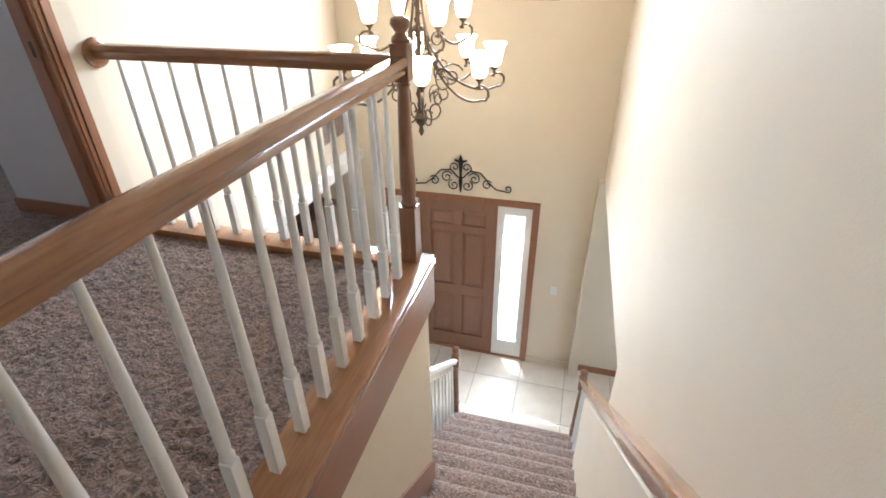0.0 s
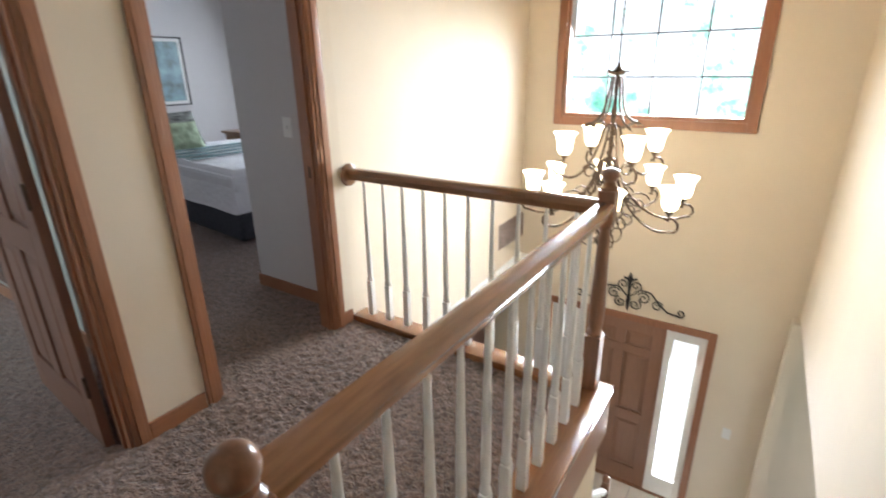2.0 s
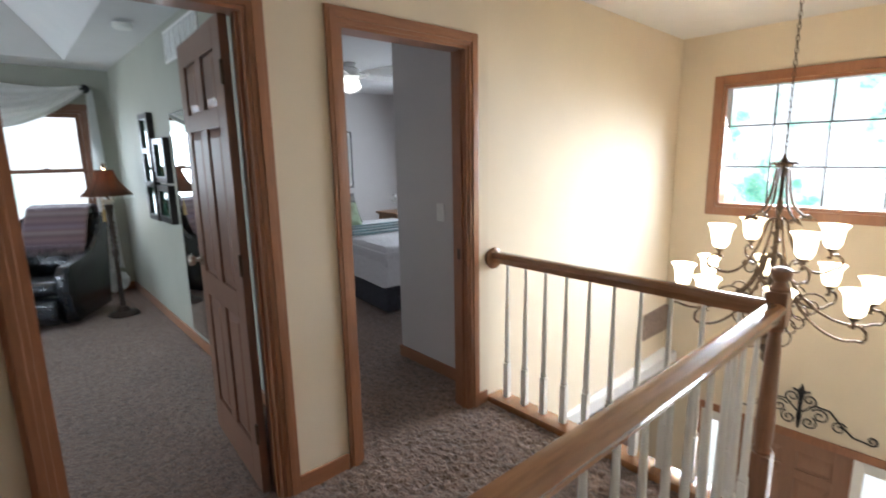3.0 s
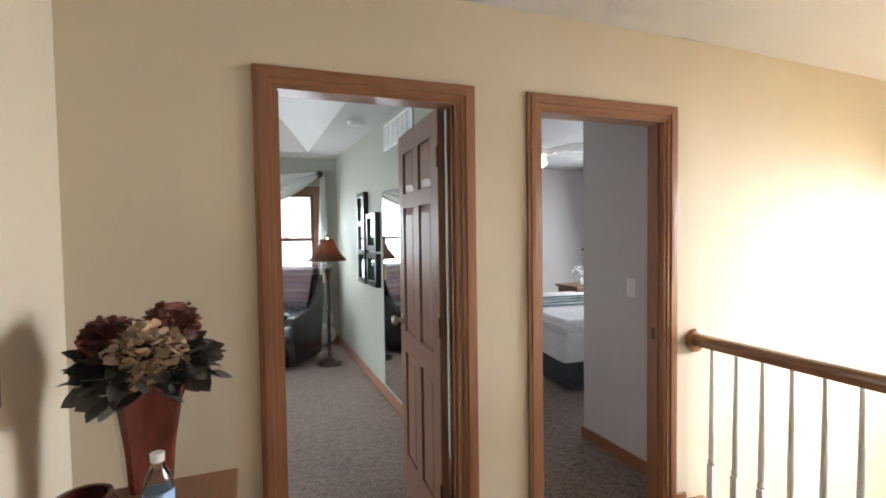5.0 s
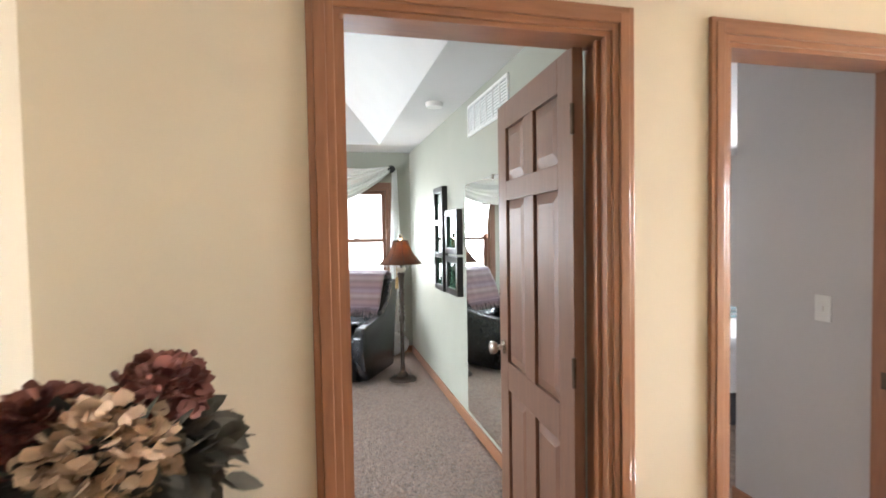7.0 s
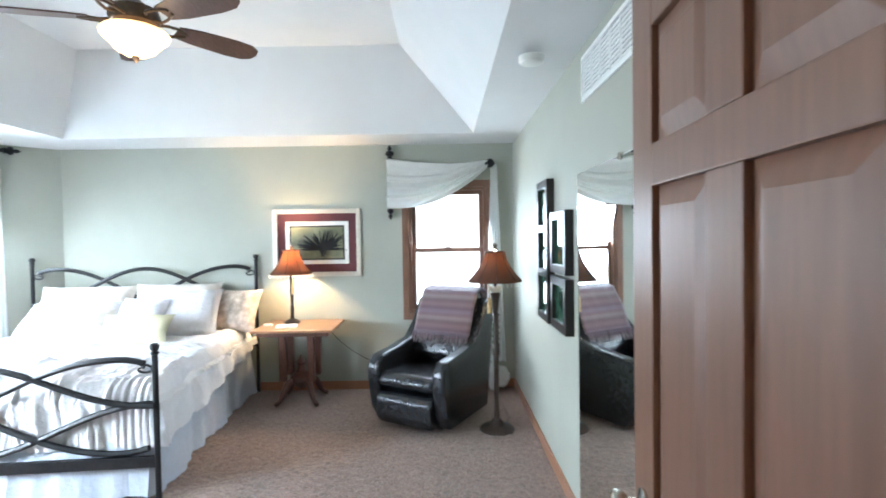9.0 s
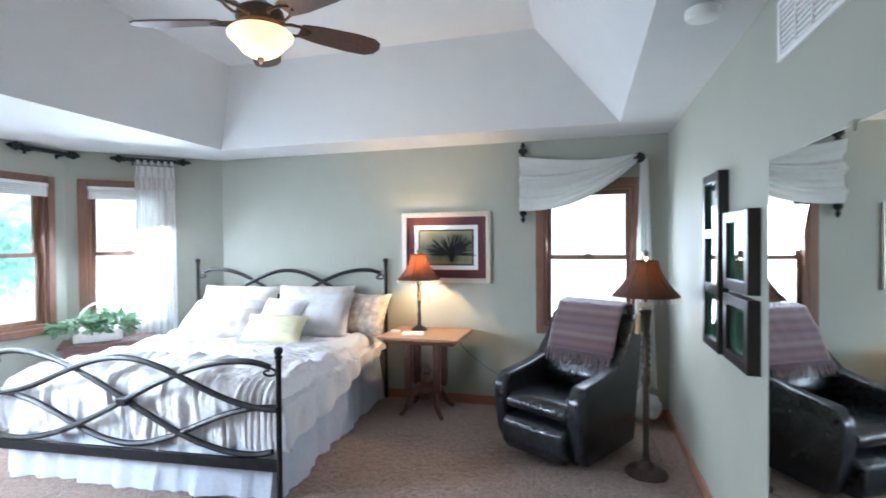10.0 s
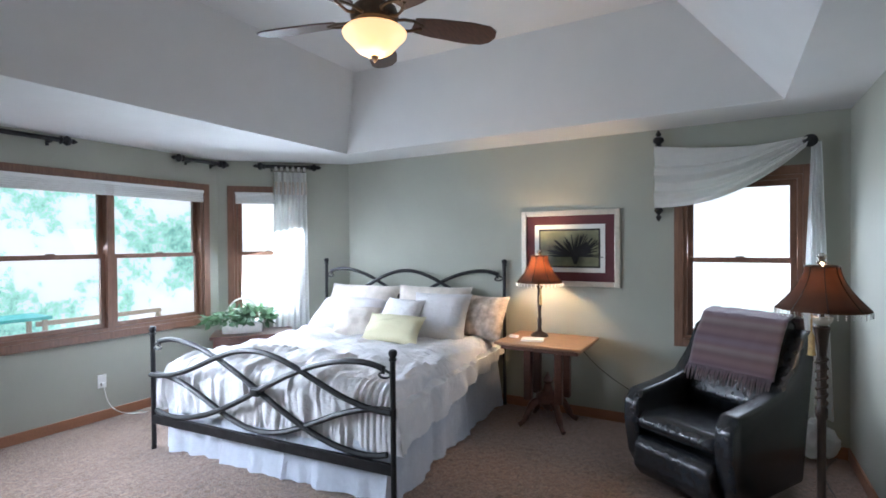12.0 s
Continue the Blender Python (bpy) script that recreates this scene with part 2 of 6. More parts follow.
def glass_mat():
    m = bpy.data.materials.new("window_glass")
    m.use_nodes = True
    n, l = m.node_tree.nodes, m.node_tree.links
    t, g, x, f = n.new("ShaderNodeBsdfTransparent"), n.new("ShaderNodeBsdfGlossy"), n.new("ShaderNodeMixShader"), n.new("ShaderNodeFresnel")
    g.inputs["Roughness"].default_value = 0.02
    l.new(f.outputs[0], x.inputs[0])
    l.new(t.outputs[0], x.inputs[1])
    l.new(g.outputs[0], x.inputs[2])
    l.new(x.outputs[0], n["Material Output"].inputs[0])
    return m


GLASS = glass_mat()
MIRROR = mat("mirror_silver", (0.9, 0.93, 0.91), 0.01, metal=1.0, vary=0.0)


def backdrop_mat(name, white, green, dark, strength, scale):
    m = bpy.data.materials.new(name)
    m.use_nodes = True
    n, l = m.node_tree.nodes, m.node_tree.links
    co, a, c = n.new("ShaderNodeTexCoord"), n.new("ShaderNodeTexNoise"), n.new("ShaderNodeTexNoise")
    a.inputs["Scale"].default_value, a.inputs["Detail"].default_value = scale, 3
    c.inputs["Scale"].default_value, c.inputs["Detail"].default_value, c.inputs["Roughness"].default_value = scale * 6, 8, 0.75
    add, ramp, em = n.new("ShaderNodeMath"), n.new("ShaderNodeValToRGB"), n.new("ShaderNodeEmission")
    add.operation = "MULTIPLY_ADD"
    add.inputs[1].default_value = 0.9
    l.new(co.outputs["Object"], a.inputs["Vector"])
    l.new(co.outputs["Object"], c.inputs["Vector"])
    l.new(a.outputs["Fac"], add.inputs[0])
    l.new(c.outputs["Fac"], add.inputs[2])
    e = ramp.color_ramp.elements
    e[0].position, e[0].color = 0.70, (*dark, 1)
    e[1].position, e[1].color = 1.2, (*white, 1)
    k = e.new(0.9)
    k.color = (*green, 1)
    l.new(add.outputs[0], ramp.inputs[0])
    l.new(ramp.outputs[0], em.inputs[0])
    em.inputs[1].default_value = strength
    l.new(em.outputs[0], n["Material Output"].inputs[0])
    return m


# ---- mesh helpers ----
def bm_box(bm, x0, y0, z0, x1, y1, z1, bevel=0.0):
    r = bmesh.ops.create_cube(bm, size=1, matrix=Matrix.Translation(((x0 + x1) / 2, (y0 + y1) / 2, (z0 + z1) / 2)) @ Matrix.Diagonal((abs(x1 - x0), abs(y1 - y0), abs(z1 - z0), 1)))
    if bevel:
        es = list({e for v in r["verts"] for e in v.link_edges})
        bmesh.ops.bevel(bm, geom=es, offset=bevel, segments=2, affect="EDGES", profile=0.6)
    return r["verts"]


def box(*a, bevel=0.0):
    bm = bmesh.new()
    bm_box(bm, *a, bevel=bevel)
    return bm


def boxes(*rows, bevel=0.0):
    bm = bmesh.new()
    for r in rows:
        bm_box(bm, *r, bevel=bevel)
    return bm


def bm_lathe(bm, profile, n=20, at=(0, 0, 0), cap=True):
    """profile: rows of radius, height."""
    rings = []
    for r, z in profile:
        rings.append([bm.verts.new((at[0] + r * math.cos(2 * math.pi * i / n), at[1] + r * math.sin(2 * math.pi * i / n), at[2] + z)) for i in range(n)])
    for a, b in zip(rings, rings[1:]):
        for i in range(n):
            bm.faces.new((a[i], a[(i + 1) % n], b[(i + 1) % n], b[i]))
    if cap:
        bm.faces.new(rings[0][::-1])
        bm.faces.new(rings[-1])
    return bm


def lathe(profile, n=20, at=(0, 0, 0), cap=True):
    return bm_lathe(bmesh.new(), profile, n, at, cap)


def bm_tube(bm, pts, r, n=8, flat=1.0):
    """A tube along points; r: one radius, or one a point."""
    pts = [Vector(p) for p in pts]
    rs = r if isinstance(r, (list, tuple)) else [r] * len(pts)
    rings, side = [], None
    for i, p in enumerate(pts):
        d = (pts[min(i + 1, len(pts) - 1)] - pts[max(i - 1, 0)]).normalized()
        if side is None:
            side = d.cross(Vector((0, 0, 1)) if abs(d.z) < 0.9 else Vector((1, 0, 0))).normalized()
        side = (side - d * side.dot(d)).normalized()
        up = d.cross(side)
        rings.append([bm.verts.new(p + rs[i] * (math.cos(2 * math.pi * k / n) * side * flat + math.sin(2 * math.pi * k / n) * up)) for k in range(n)])
    for a, b in zip(rings, rings[1:]):
        for i in range(n):
            bm.faces.new((a[i], a[(i + 1) % n], b[(i + 1) % n], b[i]))
    bm.faces.new(rings[0][::-1])
    bm.faces.new(rings[-1])
    return bm


def tube(pts, r, n=8, flat=1.0):
    return bm_tube(bmesh.new(), pts, r, n, flat)


def bm_prism(bm, poly, z0, z1):
    a = [bm.verts.new((x, y, z0)) for x, y in poly]
    b = [bm.verts.new((x, y, z1)) for x, y in poly]
    bm.faces.new(a[::-1])
    bm.faces.new(b)
    for i in range(len(poly)):
        j = (i + 1) % len(poly)
        bm.faces.new((a[i], a[j], b[j], b[i]))
    return bm


def link(name, bm, material, smooth=False, m=None):
    if m is not None:
        bmesh.ops.transform(bm, matrix=m, verts=bm.verts)
    bmesh.ops.recalc_face_normals(bm, faces=bm.faces)
    me = bpy.data.meshes.new(name)
    bm.to_mesh(me)
    bm.free()
    if smooth:
        for p in me.polygons:
            p.use_smooth = True
        me.set_sharp_from_angle(angle=radians(38))
    me.materials.append(material)
    return new(name, me)


def part(name, bm, material, parent, label="", smooth=False, m=None):
    ob = link(name, bm, material, smooth, m)
    ob.parent = parent
    return tagged(ob, label)


def thing(name, label, category, at=(0, 0, 0), rz=0.0, group="", kind=""):
    ob = new(name)
    ob.empty_display_size = 0.1
    ob.matrix_world = pose(*at, 0, 0, rz)
    return tagged(ob, label, category, group, kind)


def struct(name, bm, material, label, category, smooth=False):
    return tagged(link(name, bm, material, smooth), label, category, kind="structure")


def spiral(cx, cz, r0, r1, a0, turns, n=14):
    return [(cx + (r0 + (r1 - r0) * i / n) * math.cos(a0 + turns * 2 * math.pi * i / n), cz + (r0 + (r1 - r0) * i / n) * math.sin(a0 + turns * 2 * math.pi * i / n)) for i in range(n + 1)]


def bezier(p, n=16):
    a, b, c, d = (Vector(q) for q in p)
    return [((1 - t) ** 3 * a + 3 * (1 - t) ** 2 * t * b + 3 * (1 - t) * t * t * c + t ** 3 * d) for t in (i / n for i in range(n + 1))]


# ---- plan ----
T = 0.11                      # wall thickness
CZ = 2.45                     # ceiling height upstairs
FZ = -2.92                    # foyer floor
LC = -0.55                    # ceiling height of the lower floor
FY = 4.80                     # front wall
XR = 2.40                     # wall beside the stairs
HW = -4.76                    # head wall of the bedroom
NY = 1.10                     # north wall of the bedroom
HY = -0.58                    # end wall of the hall
BY = -4.42                    # bay wall
DA, DB = (0.068, 0.828), (1.208, 1.968)   # door openings in the hall wall
DH = 2.035

# floors


def pile(x0, y0, x1, y1, step, height, material=CARPET, where="landing"):
    """A shaggy carpet surface: a fine sheet of uneven tufts."""
    nx_, ny_ = int((x1 - x0) / step), int((y1 - y0) / step)
    vs, fs = [], []
    for i in range(nx_ + 1):
        for j in range(ny_ + 1):
            x, y = x0 + i * step, y0 + j * step
            p = Vector((x, y, 0))
            t = noise.noise(p * 30) * 0.55 + noise.noise(p * 68 + Vector((5, 2, 1))) * 0.4
            d = noise.noise_vector(p * 40) * step * 0.55
            vs.append((x + d.x, y + d.y, height * (0.5 + t)))
    for i in range(nx_):
        for j in range(ny_):
            k = i * (ny_ + 1) + j
            fs.append((k, k + ny_ + 1, k + ny_ + 2, k + 1))
    me = bpy.data.meshes.new("carpet_pile")
    me.from_pydata(vs, [], fs)
    me.materials.append(material)
    for p in me.polygons:
        p.use_smooth = True
    return tagged(new("carpet_pile", me), "shaggy brown carpet pile on the " + where, "carpet", kind="stuff")


pile(0.0, HY, 1.36, 2.1, 0.0095, 0.019)
pile(-1.3, NY + 0.1, -0.0, 2.15, 0.012, 0.012)
pile(-2.6, DA[0], -0.0, NY - 0.03, 0.013, 0.012, BEDCARPET, "bedroom floor")
pile(-3.9, -1.35, -2.6, 0.9, 0.016, 0.012, BEDCARPET, "bedroom floor")
pile(-2.6, -3.4, -0.9, DA[0], 0.017, 0.012, BEDCARPET, "bedroom floor")
struct("floor_hall", boxes((-T, HY - T, -0.25, 1.36, 2.1, 0), (1.36, HY - T, -0.25, XR, 0.25, 0), (XR, HY - T, -0.25, 4.0, 0.6, -0.002)), CARPET, "brown shag carpet on the upstairs hall floor", "carpet")
struct("floor_bedroom", box(HW - T, BY - T, -0.25, -T, NY + 0.04, 0), BEDCARPET, "brown carpet on the bedroom floor", "carpet")
struct("floor_bedroom_two", box(-5.0, NY + 0.04, -0.25, -T, 5.6, 0), CARPET, "brown carpet on the second bedroom floor", "carpet")

# hall wall with two door openings, cream hall face and sage bedroom face
hall_rows = [(HY, DA[0], 0, CZ), (DA[0], DA[1], DH, CZ), (DA[1], DB[0], 0, CZ), (DB[0], DB[1], DH, CZ), (DB[1], 2.12, 0, CZ)]
struct("wall_hall", boxes(*[(-T / 2, a, c, 0, b, d) for a, b, c, d in hall_rows]), WALL, "cream painted hall wall with two doorways", "wall")
struct("wall_bedroom_east", boxes((-T, BY - T, 0, -T / 2, DA[0], CZ), (-T, DA[0], DH, -T / 2, DA[1], CZ), (-T, DA[1], 0, -T / 2, NY + 0.04, CZ)), SAGE, "sage green bedroom wall beside the doorway", "wall")
struct("wall_bedroom_two_east", boxes((-T, NY + 0.04, 0, -T / 2, DB[0], CZ), (-T, DB[0], DH, -T / 2, DB[1], CZ), (-T, DB[1], 0, -T / 2, 2.12, CZ)), GREY, "grey second bedroom wall beside the doorway", "wall")
# foyer side wall, above the lower opening
bm = bmesh.new()
bm_prism(bm, [(0, 2.12), (-0.14, FY + 0.01), (-0.26, FY + 0.01), (-T, 2.12)], LC, CZ)
struct("wall_foyer_side", bm, WALL, "tall cream foyer wall beside the chandelier", "wall")
struct("wall_hall_end", box(-T / 2, HY - T, 0, 4.0, HY, CZ), WALL, "cream painted end wall of the hall", "wall")
struct("wall_hall_close", boxes((4.0, HY - T, 0, 4.1, 0.7, CZ), (2.6, 0.6, 0, 4.0, 0.7, CZ)), WALL, "cream hall wall around the corner", "wall")
bm = bmesh.new()
bm_prism(bm, [(2.47, 0.6), (2.385, FY), (2.6, FY), (2.6, 0.6)], LC, CZ)
bm_prism(bm, [(2.47, 0.6), (2.437, 2.35), (2.6, 2.35), (2.6, 0.6)], FZ, LC)
bm_prism(bm, [(2.475, 0.25), (2.47, 0.6), (2.6, 0.6), (2.6, 0.25)], FZ, 0)
struct("wall_stairs", bm, WALL, "cream painted wall beside the stairs", "wall")
# front wall: lower band with the door opening, upper band with the window opening
FD = (0.275, 1.765, -0.93)    # front door set
FW = (0.235, 1.745, 0.99, 2.02)   # window opening
struct("wall_front", boxes((-3.0, FY, FZ, FD[0], FY + 0.14, LC), (FD[0], FY, FD[2], FD[1], FY + 0.14, LC), (FD[1], FY, FZ, 4.2, FY + 0.14, LC),
       (-0.3, FY, LC, 2.6, FY + 0.14, FW[2]), (-0.3, FY, FW[2], FW[0], FY + 0.14, FW[3]), (FW[1], FY, FW[2], 2.6, FY + 0.14, FW[3]), (-0.3, FY, FW[3], 2.6, FY + 0.14, CZ)), WALL, "cream painted front wall of the foyer", "wall")
struct("ceiling_hall", boxes((-T / 2, HY - T, CZ, XR + T, FY + 0.14, CZ + 0.1), (XR + T, HY - T, CZ, 4.1, 0.7, CZ + 0.1)), CEIL, "white textured hall ceiling", "ceiling")
# lower floor
struct("ceiling_lower", boxes((-3.0, 0.2, LC, -0.0, FY, LC + 0.1), (0, 0.2, LC, 1.44, 2.10, LC + 0.1), (2.6, 0.2, LC, 4.2, FY, LC + 0.1)), CEIL, "white ceiling of the lower floor", "ceiling")
# The gap in the right-hand wall is unseen, cut for the added daylight lamp.
struct("wall_lower", boxes((-3.1, 0.2, FZ, -3.0, FY, LC), (4.2, 0.2, FZ, 4.3, 2.6, LC), (4.2, 2.6, FZ, 4.3, 4.0, FZ + 0.9), (4.2, 2.6, FZ + 2.0, 4.3, 4.0, LC), (4.2, 4.0, FZ, 4.3, FY, LC), (-3.0, 0.1, FZ, 1.42, 0.2, LC), (XR + T, 0.1, FZ, 4.2, 0.2, LC)), WALL, "cream walls of the lower rooms", "wall")
struct("wall_under_landing", boxes((1.42, 0.2, FZ, 1.5, 2.16, -0.2), ), WALL, "cream wall below the landing beside the stairs", "wall")
struct("wall_landing_edge", boxes((0, 2.1, LC, 1.42, 2.2, -0.2),), WALL, "cream face below the landing ledge", "wall")
struct("landing_nosing", boxes((1.36, 0.3, 0.0, 1.525, 2.225, 0.045), (0.0, 2.1, 0.0, 1.36, 2.225, 0.045), bevel=0.012), RAILW, "varnished oak ledge under the landing balusters", "trim", True)
struct("landing_fascia", boxes((1.502, 0.3, -0.23, 1.518, 2.218, -0.001), (0.0, 2.202, -0.23, 1.502, 2.218, -0.001)), OAKY, "oak fascia board below the landing ledge", "trim")
struct("foyer_subfloor", box(-3.1, 0.1, FZ - 0.2, 4.3, FY + 0.1, FZ - 0.012), GROUT, "grout between the foyer tiles", "floor")

# ceiling of the bedroom with its raised tray
TB, TT, TZ = (-4.25, -3.0, -0.72, 0.68), (-3.93, -2.62, -1.04, 0.06), 3.12
bm = bmesh.new()
outer = [(HW - T, BY - T), (-T / 2, BY - T), (-T / 2, NY + 0.04), (HW - T, NY + 0.04)]
o = [bm.verts.new((x, y, 2.45)) for x, y in outer]
i1 = [bm.verts.new((x, y, 2.45)) for x, y in ((TB[0], TB[1]), (TB[2], TB[1]), (TB[2], TB[3]), (TB[0], TB[3]))]
i2 = [bm.verts.new((x, y, TZ)) for x, y in ((TT[0], TT[1]), (TT[2], TT[1]), (TT[2], TT[3]), (TT[0], TT[3]))]
for k in range(4):
    j = (k + 1) % 4
    bm.faces.new((o[k], o[j], i1[j], i1[k]))
    bm.faces.new((i1[k], i1[j], i2[j], i2[k]))
bm.faces.new(i2)
bm_box(bm, HW - T, BY - T, TZ + 0.05, -T / 2, NY + 0.04, TZ + 0.12)
ob = struct("ceiling_bedroom", bm, CEIL, "white tray ceiling with sloped sides", "ceiling")
struct("ceiling_bedroom_two", box(-5.0, NY + 0.04, CZ, -T / 2, 5.6, CZ + 0.1), CEIL, "white ceiling of the second bedroom", "ceiling")

# bedroom walls
WH = (0.05, 0.83, 0.76, 2.02)     # head wall window opening: y0 y1 z0 z1
struct("wall_bedroom_head", boxes((HW - T, -3.42, 0, HW, WH[0], 2.46), (HW - T, WH[0], 0, HW, WH[1], WH[2]), (HW - T, WH[0], WH[3], HW, WH[1], 2.46), (HW - T, WH[1], 0, HW, NY, 2.46)), SAGE, "sage green bedroom wall behind the bed", "wall")
struct("wall_bedroom_north", box(HW - T, NY, 0, -T, NY + 0.04, 2.46), SAGE, "sage green bedroom wall with mirror", "wall")
struct("wall_bedroom_two_side", box(-5.0, NY + 0.044, 0, -T, NY + 0.09, CZ), GREY, "grey wall of the second bedroom", "wall")
WB = (-3.61, -1.81, 0.77, 2.11)   # bay window opening: x0 x1 z0 z1
struct("wall_bay", boxes((-3.78, BY - T, 0, WB[0], BY, 2.46), (WB[0], BY - T, 0, WB[1], BY, WB[2]), (WB[0], BY - T, WB[3], WB[1], BY, 2.46), (WB[1], BY - T, 0, -1.6, BY, 2.46)), SAGE, "sage green bay wall with wide window", "wall")


def angled_wall(name, p0, p1, s0, s1, z0, z1):
    """A wall from p0 to p1 with an opening from s0 to s1 along it; returns its object."""
    d = Vector((p1[0] - p0[0], p1[1] - p0[1]))
    ln = d.length
    bm = boxes((0, -T, 0, s0, 0, 2.46), (s0, -T, 0, s1, 0, z0), (s0, -T, z1, s1, 0, 2.46), (s1, -T, 0, ln, 0, 2.46)) if s1 > s0 else boxes((0, -T, 0, ln, 0, 2.46))
    m = Matrix.Translation((p0[0], p0[1], 0)) @ Matrix.Rotation(math.atan2(d.y, d.x), 4, "Z")
    bmesh.ops.transform(bm, matrix=m, verts=bm.verts)
    struct(name, bm, SAGE, "sage green angled wall of the bay", "wall")
    return m


# the angled wall is laid out from its outer corner, with the room on its left-hand side
BAYM = angled_wall("wall_bay_west", (HW, -3.42), (-3.78, BY), 1.40 - 0.86, 1.40 - 0.165, WB[2], WB[3])
BAYE = angled_wall("wall_bay_east", (-1.6, BY), (-0.6, -3.42), 0.35, 1.045, WB[2], WB[3])
struct("wall_bedroom_south", box(-0.6, -3.53, 0, -T, -3.42, 2.46), SAGE, "sage green wall beside the bay", "wall")
# second bedroom walls
W2 = (-3.7, -2.3, 0.8, 2.1)
struct("wall_bedroom_two", boxes((-5.0, NY + 0.09, 0, -4.9, 5.5, CZ), (-4.9, 5.5, 0, W2[0], 5.6, CZ), (W2[0], 5.5, 0, W2[1], 5.6, W2[2]), (W2[0], 5.5, W2[3], W2[1], 5.6, CZ), (W2[1], 5.5, 0, -0.93, 5.6, CZ), (-0.93, 2.165, 0, -T, 2.26, CZ), (-0.93, 2.26, 0, -0.85, 5.5, CZ)), GREY, "grey painted walls of the second bedroom", "wall")


# ---- trim ----
def baseboard(name, rows, mats=OAKY, label="oak baseboard along the wall"):
    struct(name, boxes(*rows, bevel=0.004), mats, label, "baseboard")


baseboard("baseboard_hall", [(0.0, HY, 0, 0.014, DA[0] - 0.068, 0.085), (0, DA[1] + 0.062, 0, 0.014, DB[0] - 0.068, 0.085), (0, DB[1] + 0.062, 0, 0.014, 2.1, 0.085), (0.014, HY, 0, 2.4, HY + 0.014, 0.085)])
baseboard("baseboard_bedroom", [(HW, -3.40, 0, HW + 0.014, NY, 0.085), (HW + 0.014, NY - 0.014, 0, -T, NY, 0.085), (-3.72, BY, 0, -1.6, BY + 0.014, 0.085)])
bm = box(0.01, 0, 0, 1.37, 0.014, 0.085)
bmesh.ops.transform(bm, matrix=BAYM, verts=bm.verts)
struct("baseboard_bay", bm, OAK, "oak baseboard along the bay", "baseboard")
baseboard("baseboard_bedroom_two", [(-0.93, 2.151, 0, -T, 2.165, 0.085), (-0.944, 2.151, 0, -0.93, 5.4, 0.085), (-4.9, 1.2, 0, -4.886, 5.5, 0.085)])
struct("wall_foyer_return", box(2.335, FY - 0.13, FZ, 2.43, FY - 0.001, LC), WALL, "short cream wall return at the foyer corner", "wall")
baseboard("baseboard_foyer_painted", [(1.838, FY - 0.014, FZ, 2.333, FY, FZ + 0.085)], WALL, "cream painted baseboard beside the front door")
baseboard("baseboard_foyer", [(2.44, FY - 0.014, FZ, 4.2, FY, FZ + 0.085), (-3.0, FY - 0.014, FZ, 0.19, FY, FZ + 0.085)], OAKX)


def casing(name, y0, y1, h, x, sx, label):
    """A moulded door casing round an opening in a wall at x, proud to the side sx."""
    root = tagged(thing(name, label, "door frame"), kind="structure")
    w = 0.066
    steps = ((0.0, 0.022, 0.011), (0.02, 0.05, 0.019), (0.047, w, 0.015))
    for side in (0, 1):
        bm = bmesh.new()
        for a, b, d in steps:
            ya, yb = (y0 - b + 0.004, y0 - a + 0.004) if side == 0 else (y1 + a - 0.004, y1 + b - 0.004)
            bm_box(bm, x, ya, 0, x + sx * d, yb, h + b - 0.004, bevel=0.003)
        part("side_casing", bm, OAK, root)
    bm = bmesh.new()
    for a, b, d in steps:
        bm_box(bm, x, y0 - a, h + a - 0.004, x + sx * (d - 0.0012), y1 + a, h + b - 0.004, bevel=0.003)
    part("head_casing", bm, OAKY, root)
    return root


def jamb(root, y0, y1, h):
    part("side_jamb", box(-T - 0.002, y0, 0, 0.002, y0 + 0.018, h), OAK, root)
    part("side_jamb", box(-T - 0.002, y1 - 0.018, 0, 0.002, y1, h), OAK, root)
    part("head_jamb", box(-T - 0.0018, y0 + 0.018, h - 0.018, 0.0018, y1 - 0.018, h), OAKY, root)
    part("door_stop", box(-0.045, y0 + 0.018, 0, -0.03, y0 + 0.03, h - 0.018), OAK, root)
    part("door_stop", box(-0.045, y1 - 0.03, 0, -0.03, y1 - 0.018, h - 0.018), OAK, root)


da = casing("door_frame_1", *DA, DH, 0, 1, "moulded oak casing of the bedroom doorway")
jamb(da, *DA, DH)
casing("door_frame_2", *DA, DH, -T, -1, "moulded oak casing inside the bedroom")
db = casing("door_frame_3", *DB, DH, 0, 1, "moulded oak casing of the second bedroom doorway")
jamb(db, *DB, DH)
part("strike_plate", box(-0.08, DB[1] - 0.0185, 0.9, -0.05, DB[1] - 0.017, 0.96), BRONZE, db)


